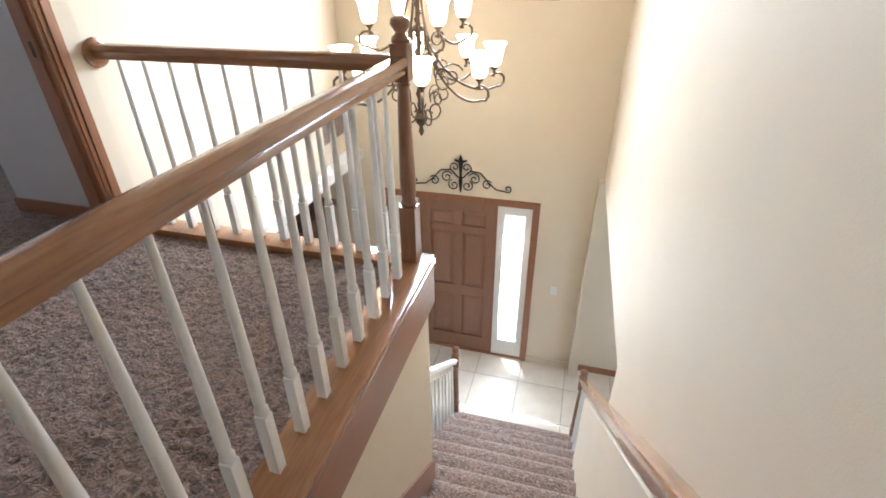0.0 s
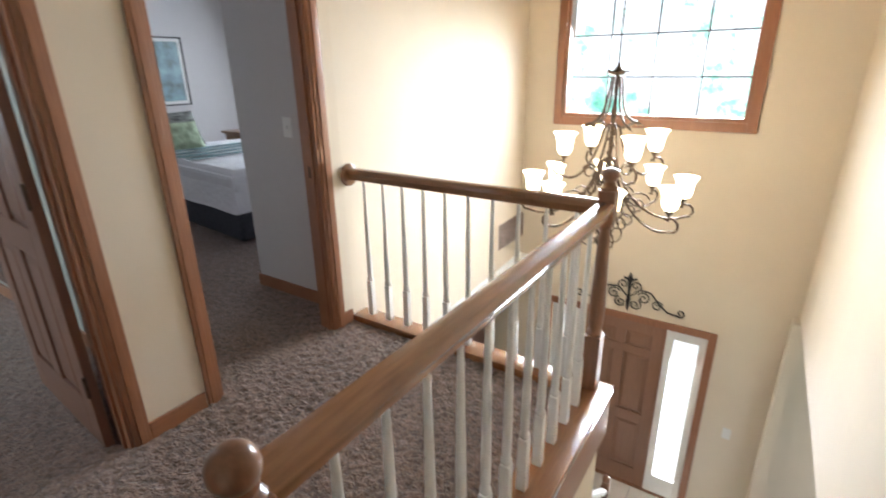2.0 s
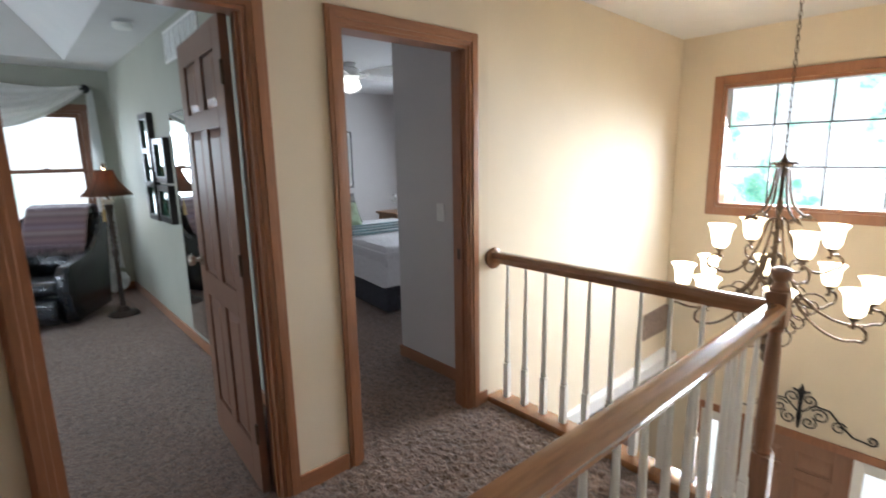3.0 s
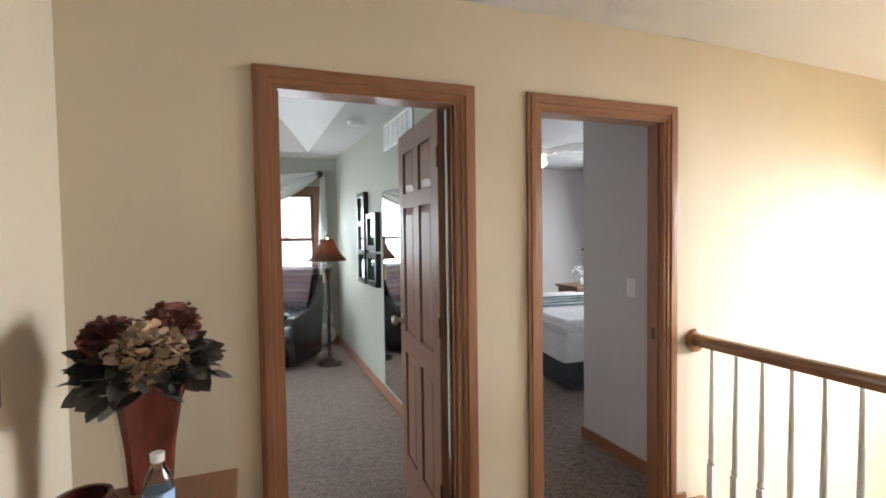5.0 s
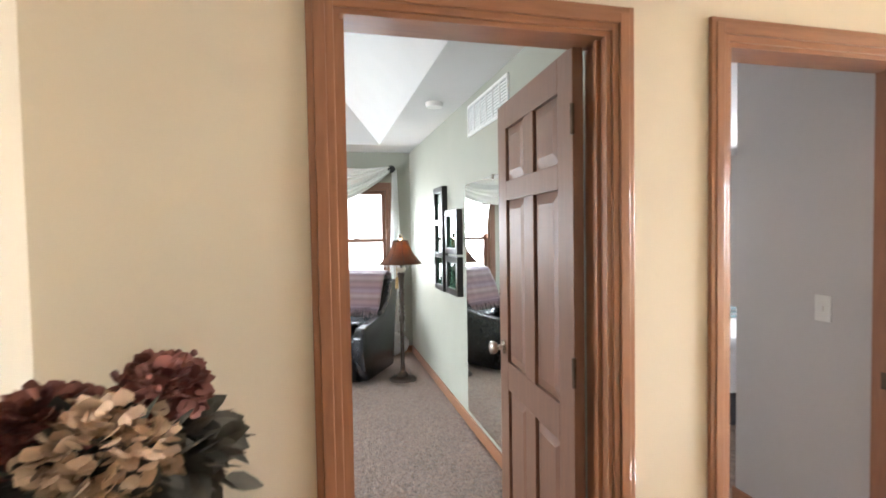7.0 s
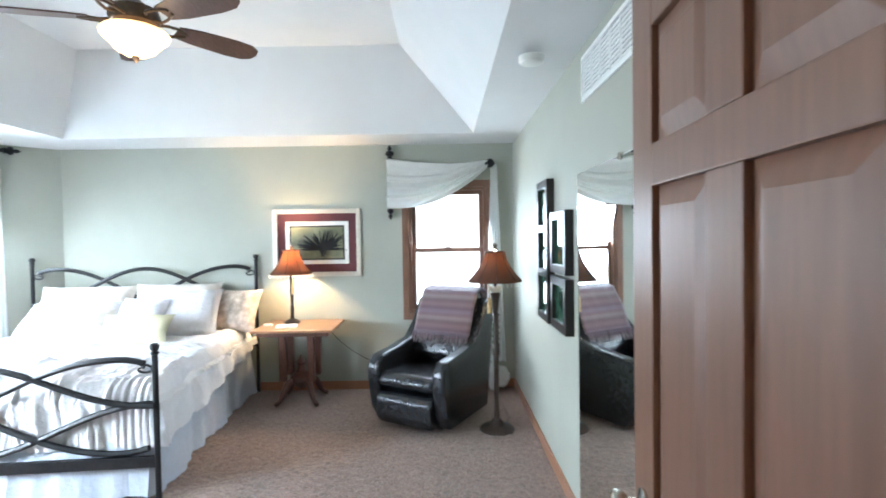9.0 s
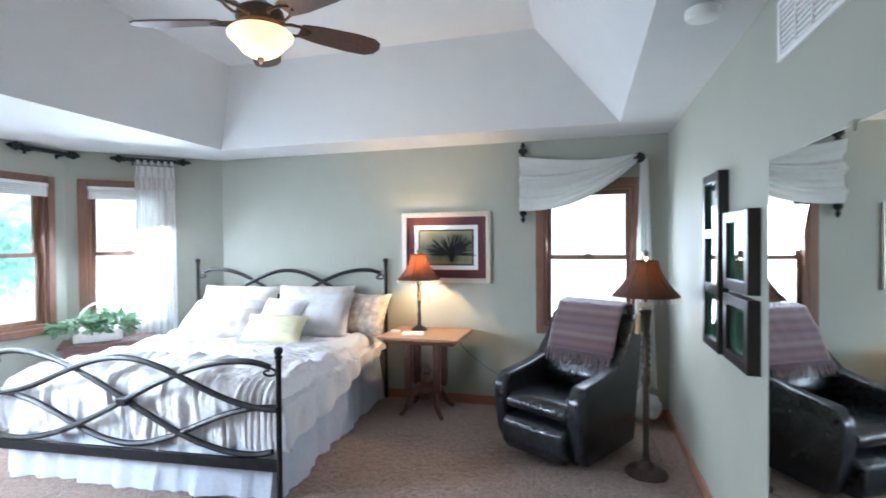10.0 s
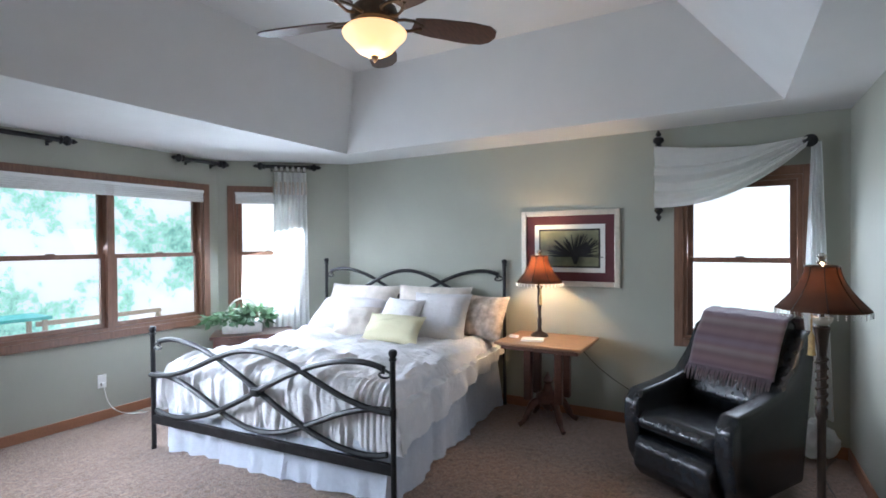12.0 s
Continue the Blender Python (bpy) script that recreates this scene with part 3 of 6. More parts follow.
def panel_door(root, w, h, t, material, steel=None):
    """A six-panel door from (0,0,0) to (w,t,h)."""
    st, mid = 0.11, 0.1
    pw = (w - 2 * st - mid) / 2
    rails = [(0.0, 0.2), (0.79, 0.91), (1.60, 1.68), (h - 0.11, h)]
    bm = boxes((0, 0, 0, st, t, h), (w - st, 0, 0, w, t, h), *[(st + pw, 0, a, st + pw + mid, t, b) for (_, a), (b, _) in zip(rails, rails[1:])], *[(st, 0, a, w - st, t, b) for a, b in rails], bevel=0.003)
    leaf = part("leaf", bm, material, root)
    for k in (0, 1):
        x0 = st + k * (pw + mid)
        for (_, a), (b, _) in zip(rails, rails[1:]):
            bm = box(x0 + 0.0, t * 0.42, a, x0 + pw, t * 0.58, b)
            # the raised field slopes down to a sunk edge
            for side in (0.06, 0.94):
                lo = [bm.verts.new((x, t * (0.4 if side < 0.5 else 0.6), z)) for x, z in ((x0, a), (x0 + pw, a), (x0 + pw, b), (x0, b))]
                hi = [bm.verts.new((x, t * side, z)) for x, z in ((x0 + 0.04, a + 0.04), (x0 + pw - 0.04, a + 0.04), (x0 + pw - 0.04, b - 0.04), (x0 + 0.04, b - 0.04))]
                bm.faces.new(hi)
                for k2 in range(4):
                    bm.faces.new((lo[k2], lo[(k2 + 1) % 4], hi[(k2 + 1) % 4], hi[k2]))
            part("panel", bm, material, leaf)
    return leaf


# open bedroom door
d1 = tagged(thing("door_1", "six-panel oak door standing open into the bedroom", "door", (-0.088, DA[1] - 0.038, 0.012), 176.5), kind="structure")
lf = panel_door(d1, 0.755, 2.01, 0.035, BDOOR)
for z in (0.25, 1.0, 1.75):
    part("hinge", lathe([(0.007, 0), (0.007, 0.09)], 8, (-0.006, 0.038, z)), BRONZE, d1)
for s, y in ((1, 0.035), (-1, 0.0)):
    bm = lathe([(0.031, 0.0), (0.031, 0.006), (0.012, 0.012), (0.011, 0.03), (0.024, 0.04), (0.029, 0.052), (0.026, 0.064), (0.012, 0.07)], 18)
    part("door_knob", bm, NICKEL, d1, "brushed nickel knob", True, Matrix.Translation((0.69, y, 0.965)) @ Matrix.Rotation(radians(-90 * s), 4, "X"))


# ---- windows ----
def sash_window(name, m, w, z0, z1, units, label, muntins=None, material=WINW):
    """A double-hung window in an opening of width w; local x along the wall, y towards the room."""
    root = tagged(new(name), label, "window", kind="structure")
    root.matrix_world = m
    c = 0.066
    bm = boxes((-c, 0, z0 - c, -0.0, 0.016, z1 + c), (w, 0, z0 - c, w + c, 0.016, z1 + c), (0, 0, z1, w, 0.0155, z1 + c), (0, 0, z0 - c, w, 0.0155, z0), bevel=0.004)
    part("casing", bm, material, root)
    f = 0.03
    part("window_frame", boxes((0, -T, z0, f, 0.0, z1), (w - f, -T, z0, w, 0.0, z1), (f, -T, z1 - f, w - f, -0.001, z1), (f, -T, z0, w - f, -0.001, z0 + f)), material, root)
    uw = (w - 2 * f) / units
    for u in range(units):
        a, b = f + u * uw, f + (u + 1) * uw
        if u:
            part("mullion", box(a - 0.03, -T, z0 + f, a + 0.03, 0.004, z1 - f), material, root)
            a += 0.03
        if u < units - 1:
            b -= 0.03
        zm = (z0 + z1) / 2
        for lo, hi, y in ((z0 + f, zm + 0.02, -0.04), (zm - 0.02, z1 - f, -0.075)):
            s = 0.04
            sh = part("sash", boxes((a, y - 0.03, lo, a + s, y, hi), (b - s, y - 0.03, lo, b, y, hi), (a + s, y - 0.03, lo, b - s, y, lo + s), (a + s, y - 0.03, hi - s, b - s, y, hi)), material, root)
            gl = part("pane", box(a + s, y - 0.018, lo + s, b - s, y - 0.014, hi - s), GLASS, sh)
            gl.visible_shadow = False
        part("sash_lock", box((a + b) / 2 - 0.03, -0.04, zm + 0.02, (a + b) / 2 + 0.03, -0.015, zm + 0.032, bevel=0.004), BRONZE, root)
    return root


MW = Matrix.Translation((HW, WH[1], 0)) @ Matrix.Rotation(radians(-90), 4, "Z")
sash_window("window_1", MW, WH[1] - WH[0], WH[2], WH[3], 1, "oak double-hung window behind the leather chair")
MB = Matrix.Translation((WB[0], BY, 0))
sash_window("window_2", MB, WB[1] - WB[0], WB[2], WB[3], 2, "wide oak double-hung bay window")
sash_window("window_3", BAYM @ Matrix.Translation((0.54, 0, 0)), 0.695, WB[2], WB[3], 1, "narrow oak double-hung window in the bay")
# Unseen mirror image of the west window, added for the east daylight lamp.
sash_window("window_6", BAYE @ Matrix.Translation((0.35, 0, 0)), 0.695, WB[2], WB[3], 1, "narrow oak double-hung window in the bay")
# blinds raised under the window heads
for nm, m, w in (("roller_blind", MB, WB[1] - WB[0]), ("roller_blind", BAYM @ Matrix.Translation((0.54, 0, 0)), 0.685)):
    r = thing(nm, "white cellular blind raised under the window head", "blind", group="bay blinds")
    r.matrix_world = m
    part("headrail", box(0.005, -0.03, 2.075, w - 0.005, 0.03, 2.108, bevel=0.004), BLIND, r)
    for k in range(5):
        part("fold", box(0.008, -0.025, 1.985 + 0.018 * k, w - 0.008, 0.026, 1.999 + 0.018 * k, bevel=0.005), BLIND, r)

# front window with muntins
fw = tagged(thing("window_4", "wide oak foyer window with leaded grid above the door", "window"), kind="structure")
x0, x1, z0, z1 = FW
part("casing", boxes((x0 - 0.075, FY - 0.02, z0 - 0.075, x0, FY, z1 + 0.075), (x1, FY - 0.02, z0 - 0.075, x1 + 0.075, FY, z1 + 0.075), (x0, FY - 0.0195, z1, x1, FY, z1 + 0.075), (x0, FY - 0.0195, z0 - 0.075, x1, FY, z0), bevel=0.005), OAK, fw)
part("window_frame", boxes((x0, FY - 0.001, z0, x0 + 0.03, FY + 0.13, z1), (x1 - 0.03, FY - 0.001, z0, x1, FY + 0.13, z1), (x0 + 0.03, FY - 0.001, z0, x1 - 0.03, FY + 0.13, z0 + 0.03), (x0 + 0.03, FY - 0.001, z1 - 0.03, x1 - 0.03, FY + 0.13, z1)), OAKX, fw)
nx, nz = 4, 3
for i in range(1, nx):
    x = x0 + (x1 - x0) * i / nx
    part("muntin", box(x - 0.006, FY + 0.06, z0 + 0.03, x + 0.006, FY + 0.075, z1 - 0.03), DARKF, fw)
for j in range(1, nz):
    z = z0 + (z1 - z0) * j / nz
    part("muntin", box(x0 + 0.03, FY + 0.062, z - 0.006, x1 - 0.03, FY + 0.073, z + 0.006), DARKF, fw)
g = part("pane", box(x0 + 0.03, FY + 0.08, z0 + 0.03, x1 - 0.03, FY + 0.085, z1 - 0.03), GLASS, fw)
g.visible_shadow = False
w2 = sash_window("window_5", Matrix.Translation((W2[1], 5.5, 0)) @ Matrix.Rotation(math.pi, 4, "Z"), 1.4, 0.8, 2.1, 2, "double-hung window of the second bedroom")

# ---- front door set ----
fd = tagged(thing("door_2", "six-panel oak front door between two white sidelights", "door"), kind="structure")
part("casing", boxes((FD[0] - 0.07, FY - 0.02, FZ, FD[0], FY, FD[2] + 0.07), (FD[1], FY - 0.02, FZ, FD[1] + 0.07, FY, FD[2] + 0.07), (FD[0], FY - 0.0195, FD[2], FD[1], FY, FD[2] + 0.07), bevel=0.005), OAK, fd)
lf = new("leaf_frame")
lf.parent = fd
lf.matrix_world = pose(0.585, FY + 0.02, FZ + 0.02)
panel_door(lf, 0.82, 1.96, 0.044, DOORW)
for nm in list(lf.children):
    nm.parent = fd
    nm.matrix_world = pose(0.585, FY + 0.02, FZ + 0.02)
bpy.data.objects.remove(lf)
part("door_knob", lathe([(0.03, 0), (0.012, 0.012), (0.012, 0.03), (0.029, 0.05), (0.012, 0.066)], 16), NICKEL, fd, "nickel knob", True, Matrix.Translation((0.65, FY + 0.02, FZ + 0.95)) @ Matrix.Rotation(radians(90), 4, "X"))
for sx0, sx1 in ((FD[0], 0.575), (1.415, FD[1])):
    sl = part("sidelight", boxes((sx0, FY + 0.01, FZ + 0.02, sx0 + 0.07, FY + 0.06, FD[2]), (sx1 - 0.065, FY + 0.01, FZ + 0.02, sx1, FY + 0.06, FD[2]), (sx0 + 0.07, FY + 0.01, FZ + 0.02, sx1 - 0.065, FY + 0.06, FZ + 0.24), (sx0 + 0.07, FY + 0.01, FD[2] - 0.1, sx1 - 0.065, FY + 0.06, FD[2]), bevel=0.004), WHITE, fd, "white sidelight frame")
    gl = part("sidelight_pane", box(sx0 + 0.07, FY + 0.03, FZ + 0.24, sx1 - 0.065, FY + 0.036, FD[2] - 0.1), GLASS, sl)
    gl.visible_shadow = False
    for z in (FZ + 0.75, FZ + 1.3):
        part("sidelight_bar", box(sx0 + 0.07, FY + 0.022, z - 0.004, sx1 - 0.065, FY + 0.03, z + 0.004), WHITE, sl)
part("threshold", box(FD[0], FY - 0.005, FZ, FD[1], FY + 0.12, FZ + 0.02), OAKX, fd)
part("mullion_post", boxes((0.5755, FY + 0.0, FZ + 0.02, 0.584, FY + 0.07, FD[2]), (1.4055, FY, FZ + 0.02, 1.4145, FY + 0.07, FD[2])), OAK, fd)

# iron scroll over the front door
sc = thing("wall_scroll", "black wrought iron scroll ornament above the front door", "wall decor", (1.03, FY - 0.012, -0.72))


def flat_tube(root, name, pts2, r, material=IRON):
    part(name, tube([(x, 0, z) for x, z in pts2], r, 6), material, root, "", True)


for s in (1, -1):
    flat_tube(sc, "scroll_arm", [(s * x, z) for x, z in [(0.02, 0.05), (0.1, 0.13), (0.2, 0.12), (0.28, 0.03), (0.36, -0.04), (0.45, -0.05)] + spiral(0.475, -0.02, 0.04, 0.012, -2.2, 1.1)], 0.007)
    flat_tube(sc, "scroll_curl", [(s * x, z) for x, z in spiral(0.14, 0.05, 0.065, 0.012, 2.6, -1.4)], 0.006)
    flat_tube(sc, "scroll_curl", [(s * x, z) for x, z in spiral(0.27, 0.0, 0.055, 0.012, 0.6, 1.3)], 0.006)
    flat_tube(sc, "scroll_curl", [(s * x, z) for x, z in spiral(0.07, -0.03, 0.06, 0.012, 1.2, -1.4)], 0.006)
    flat_tube(sc, "scroll_curl", [(s * x, z) for x, z in spiral(0.06, 0.16, 0.055, 0.012, -1.5, 1.3)], 0.006)
part("finial", lathe([(0.008, -0.1), (0.02, 0.0), (0.012, 0.1), (0.022, 0.2), (0.03, 0.225), (0.018, 0.25), (0.004, 0.29)], 8), IRON, sc, "", True)
part("finial_leaf", tube([(-0.06, 0, 0.235), (-0.02, 0, 0.22), (0.02, 0, 0.22), (0.06, 0, 0.235)], 0.01, 6), IRON, sc)

sw = thing("light_switch", "white light switch plate beside the front door", "switch", (2.06, FY, -1.86))
part("plate", box(-0.036, -0.007, -0.058, 0.036, 0, 0.058, bevel=0.003), PLASTIC, sw)
part("toggle", box(-0.006, -0.016, -0.012, 0.006, -0.006, 0.012, bevel=0.002), PLASTIC, sw)
sw = thing("light_switch", "light switch plate on the grey wall", "switch", (-0.46, 2.165, 1.12))
part("plate", box(-0.036, -0.007, -0.058, 0.036, 0, 0.058, bevel=0.003), PLASTIC, sw)
part("toggle", box(-0.006, -0.016, -0.012, 0.006, -0.006, 0.012, bevel=0.002), PLASTIC, sw)

# ---- stairs ----
NS = 16
RISE, RUN = -FZ / NS, 3.47 / (NS - 1)
stairs = tagged(thing("staircase", "straight stairs covered in brown shag carpet", "stairs"), kind="structure")
for i in range(NS - 1):
    y, z = 0.25 + i * RUN, -(i + 1) * RISE
    xl = 1.502 if y < 2.0 else 1.25
    bm = bmesh.new()
    prof = [(0.0, -0.02), (0.05, -0.004), (0.12, 0.0), (0.18, -0.004), (0.225, -0.022), (0.252, -0.05), (0.258, -0.08), (0.245, -0.112), (0.215, -0.13), (0.215, -RISE - 0.05), (0.0, -RISE - 0.05)]
    ra = [[bm.verts.new((x, y + a, z + c)) for a, c in prof] for x in (xl, 2.46)]
    for k in range(len(prof)):
        bm.faces.new((ra[0][k], ra[0][(k + 1) % len(prof)], ra[1][(k + 1) % len(prof)], ra[1][k]))
    bm.faces.new(ra[0][::-1])
    bm.faces.new(ra[1])
    part("step", bm, CARPET, stairs, smooth=True)
struct("stair_underside", boxes(*[(1.502 if 0.25 + i * RUN < 2.0 else 1.25, 0.25 + i * RUN, FZ, XR - 0.002, 0.25 + (i + 1) * RUN, -(i + 2) * RISE) for i in range(NS - 2)]), WALL, "plain cream wall under the stairs", "wall")
bm = bmesh.new()
sl = -RISE / RUN
for x in (1.503, 2.44):
    vs = [bm.verts.new((xx, y, 0.02 + (y - 0.25) * sl + dz)) for xx in (x, x + 0.014) for y, dz in ((0.3, -0.22), (2.15, -0.22), (2.15, 0.12), (0.3, 0.12))]
    for q in ((0, 1, 2, 3), (4, 5, 6, 7), (0, 1, 5, 4), (1, 2, 6, 5), (2, 3, 7, 6), (3, 0, 4, 7)):
        bm.faces.new([vs[k] for k in q])
struct("stair_skirt", bm, OAKY, "oak skirt boards beside the stairs", "trim")

BAL = [(0.011, 0.215), (0.0185, 0.225), (0.0185, 0.235), (0.013, 0.245), (0.0155, 0.262), (0.0145, 0.40), (0.0115, 0.6), (0.0075, 0.86)]


def baluster(group, label="white turned wooden baluster", h=0.86):
    r = thing("baluster", label, "baluster", group=group)
    part("block", box(-0.0165, -0.0165, 0, 0.0165, 0.0165, 0.215, bevel=0.002), WHITE, r)
    part("shaft", lathe([(a, min(z, h)) for a, z in BAL], 12), WHITE, r, "", True)
    return r


first = baluster("landing balusters")
first.matrix_world = pose(1.42, 0.63, 0.045)
rows = [(1.42, 0.63 + 0.1365 * k) for k in range(1, 11)] + [(0.1 + 0.1335 * k, 2.175) for k in range(0, 10)]
for x, y in rows:
    copy_thing(first, pose(x, y, 0.045))


def rail_section(bm, p0, p1, w=0.032, h=0.052):
    """A moulded handrail with a rounded top, from p0 to p1."""
    prof = [(-0.7, -0.5), (-0.75, -0.15), (-1, 0.0), (-1, 0.25), (-0.8, 0.43), (-0.4, 0.5), (0.4, 0.5), (0.8, 0.43), (1, 0.25), (1, 0.0), (0.75, -0.15), (0.7, -0.5)]
    p0, p1 = Vector(p0), Vector(p1)
    d = (p1 - p0).normalized()
    side = d.cross(Vector((0, 0, 1))).normalized()
    up = side.cross(d)
    ra = [[bm.verts.new(p + side * a * w + up * b * h) for a, b in prof] for p in (p0, p1)]
    n = len(prof)
    for i in range(n):
        bm.faces.new((ra[0][i], ra[0][(i + 1) % n], ra[1][(i + 1) % n], ra[1][i]))
    bm.faces.new(ra[0][::-1])
    bm.faces.new(ra[1])
    return bm


def newel(at, h, label, ball=False, group="newel posts"):
    r = thing("newel_post", label, "newel post", at, group=group)
    part("base_block", box(-0.036, -0.036, 0, 0.036, 0.036, 0.27, bevel=0.004), NEWEL, r)
    part("shaft", lathe([(0.03, 0.265), (0.036, 0.285), (0.028, 0.3), (0.033, 0.33), (0.034, 0.4), (0.025, h - 0.3), (0.021, h - 0.25), (0.03, h - 0.235), (0.024, h - 0.225), (0.028, h - 0.215)], 18), NEWEL, r, "", True)
    part("top_block", box(-0.034, -0.034, h - 0.22, 0.034, 0.034, h - 0.085, bevel=0.004), NEWEL, r)
    cap = [(0.034, h - 0.085), (0.036, h - 0.075), (0.024, h - 0.065), (0.02, h - 0.05), (0.03, h - 0.04), (0.038, h - 0.022), (0.034, h - 0.006), (0.015, h + 0.004)]
    if ball:
        cap = [(0.034, h - 0.085), (0.037, h - 0.078), (0.028, h - 0.068), (0.03, h - 0.06)] + [(0.036 * math.sin(a), h - 0.028 - 0.036 * math.cos(a)) for a in [0.7 + 0.24 * k for k in range(10)]]
    part("cap", lathe(cap, 18), NEWEL, r, "", True)
    return r


newel((1.43, 2.16, 0.045), 1.01, "turned oak newel post at the landing corner")
newel((1.445, 0.445, 0.0), 0.995, "turned oak newel post with ball top at the stair head", True)
hr = thing("handrail", "varnished oak handrail along the landing", "handrail")
part("rail", rail_section(bmesh.new(), (1.43, 0.475, 0.897), (1.43, 2.126, 0.897), 0.034, 0.062), RAILW, hr, "", True)
hr = thing("handrail", "varnished oak handrail joining the hall wall", "handrail")
part("rail", rail_section(bmesh.new(), (0.02, 2.16, 0.897), (1.396, 2.16, 0.897), 0.034, 0.062), RAILX, hr, "", True)
part("rosette", lathe([(0.062, 0), (0.064, 0.006), (0.06, 0.016), (0.045, 0.022)], 24), RAILX, hr, "round oak rosette", True, Matrix.Translation((0.001, 2.16, 0.887)) @ Matrix.Rotation(radians(90), 4, "Y"))
# lower stair rails
newel((1.25, 3.73, FZ), 1.0, "turned oak newel post at the stair foot", True)
newel((2.42, 3.73, FZ), 1.0, "turned oak newel post at the stair foot", True)
hr = thing("handrail", "white painted handrail at the stair foot", "handrail")
part("rail", rail_section(bmesh.new(), (1.25, 3.70, FZ + 0.86), (1.25, 2.2, FZ + 0.86 - 1.5 * sl), 0.028, 0.05), WHITE, hr, "", True)
hr = thing("handrail", "varnished oak handrail beside the stairs", "handrail")
part("rail", rail_section(bmesh.new(), (2.42, 3.695, FZ + 0.9), (2.41, 0.45, FZ + 0.9 + 3.245 * 0.86), 0.034, 0.06), RAILW, hr, "", True)
low = baluster("stair balusters", "white baluster at the stair foot")
low.matrix_world = pose(1.25, 3.6, FZ + 0.02)
for k in range(1, 13):
    copy_thing(low, pose(1.25, 3.6 - 0.11 * k, FZ - 0.03 - 0.11 * k * sl))
for k in range(0, 6):
    copy_thing(low, pose(2.42, 3.62 - 0.115 * k, FZ + 0.02 - 0.115 * k * sl))
bm = bmesh.new()
vs = [bm.verts.new((x, y, z)) for x in (2.385, 2.425) for y, z in ((0.5, 0.25 * sl + 0.02), (3.0, FZ + 0.15), (3.0, FZ + 0.83 + 0.695 * 0.86), (0.5, FZ + 0.83 + 3.195 * 0.86))]
for q in ((0, 1, 2, 3), (4, 5, 6, 7), (0, 1, 5, 4), (1, 2, 6, 5), (2, 3, 7, 6), (3, 0, 4, 7)):
    bm.faces.new([vs[k] for k in q])
struct("knee_wall", bm, WALL, "cream knee wall under the stair rail", "wall")

# ---- chandelier ----
ch = thing("chandelier", "two-tier bronze scroll chandelier with lit alabaster shades", "chandelier", (1.06, 3.5, 0.0))
part("column", lathe([(0.004, 0.17), (0.02, 0.2), (0.012, 0.235), (0.04, 0.27), (0.05, 0.3), (0.02, 0.33), (0.018, 0.42), (0.03, 0.45), (0.015, 0.5), (0.015, 0.8), (0.024, 0.84), (0.014, 0.88), (0.014, 1.1), (0.02, 1.14), (0.012, 1.2), (0.012, 1.38), (0.03, 1.40), (0.012, 1.43), (0.004, 1.46)], 16), BRONZE, ch, "", True)
part("twist", tube([(0.02 * math.cos(a * 0.9), 0.02 * math.sin(a * 0.9), 0.5 + 0.0125 * a) for a in range(48)], 0.006, 6), BRONZE, ch)
chain = [(1.46 + 0.032 * k) for k in range(31)]
for k, z in enumerate(chain):
    pts = [((0.008 * math.cos(a), 0, z + 0.016 + 0.02 * math.sin(a)) if k % 2 else (0, 0.008 * math.cos(a), z + 0.016 + 0.02 * math.sin(a))) for a in [i * math.pi / 4 for i in range(9)]]
    part("chain_link", tube(pts, 0.0028, 5), BRONZE, ch)
part("canopy", lathe([(0.01, 2.42), (0.05, 2.425), (0.065, 2.45)], 16), BRONZE, ch, "", True)


def rot(pts, a):
    return [(x * math.cos(a) - y * math.sin(a), x * math.sin(a) + y * math.cos(a), z) for x, y, z in pts]


SHADEP = [(0.018, -0.005), (0.03, 0.0), (0.044, 0.02), (0.05, 0.06), (0.052, 0.09), (0.06, 0.115), (0.076, 0.135), (0.073, 0.137), (0.054, 0.116), (0.047, 0.09), (0.045, 0.06), (0.038, 0.022), (0.015, 0.008)]


def chand_arm(a, radius, z_end, z_root, big):
    p = [(0.02, 0, z_root)] + [tuple(v) for v in bezier([(0.05, 0, z_root - 0.02), (0.12, 0, z_root - 0.32), (radius * 0.75, 0, z_end - 0.20), (radius + 0.02, 0, z_end - 0.13)], 14)]
    p += [(radius + 0.02 + 0.05 * math.sin(t), 0, z_end - 0.09 - 0.045 * math.cos(t)) for t in (0.6, 1.3, 2.0, 2.7, 3.4, 4.1)]
    arm = part("arm", tube(rot(p, a), 0.0085, 7, 1.0), BRONZE, ch, "", True)
    q = spiral(radius * 0.42, z_root - 0.30, 0.085 if big else 0.05, 0.02, 0.4, 1.35, 18)
    part("scroll", tube(rot([(x, 0, z) for x, z in q], a), 0.006, 6), BRONZE, arm, "", True)
    q = spiral(radius * 0.3, z_root - 0.42, 0.06, 0.015, 3.6, -1.2, 14)
    part("scroll", tube(rot([(x, 0, z) for x, z in q], a), 0.0055, 6), BRONZE, arm, "", True)
    e = rot([(radius, 0, 0)], a)[0]
    part("cup", lathe([(0.008, -0.07), (0.01, -0.03), (0.022, -0.02), (0.026, -0.004), (0.02, 0.0)], 12, (e[0], e[1], z_end)), BRONZE, arm, "", True)
    sc = 1.0
    part("glass_shade", lathe([(r * sc, z * sc) for r, z in SHADEP], 20, (e[0], e[1], z_end)), GLASSHADE, arm, "lit alabaster glass shade", True)


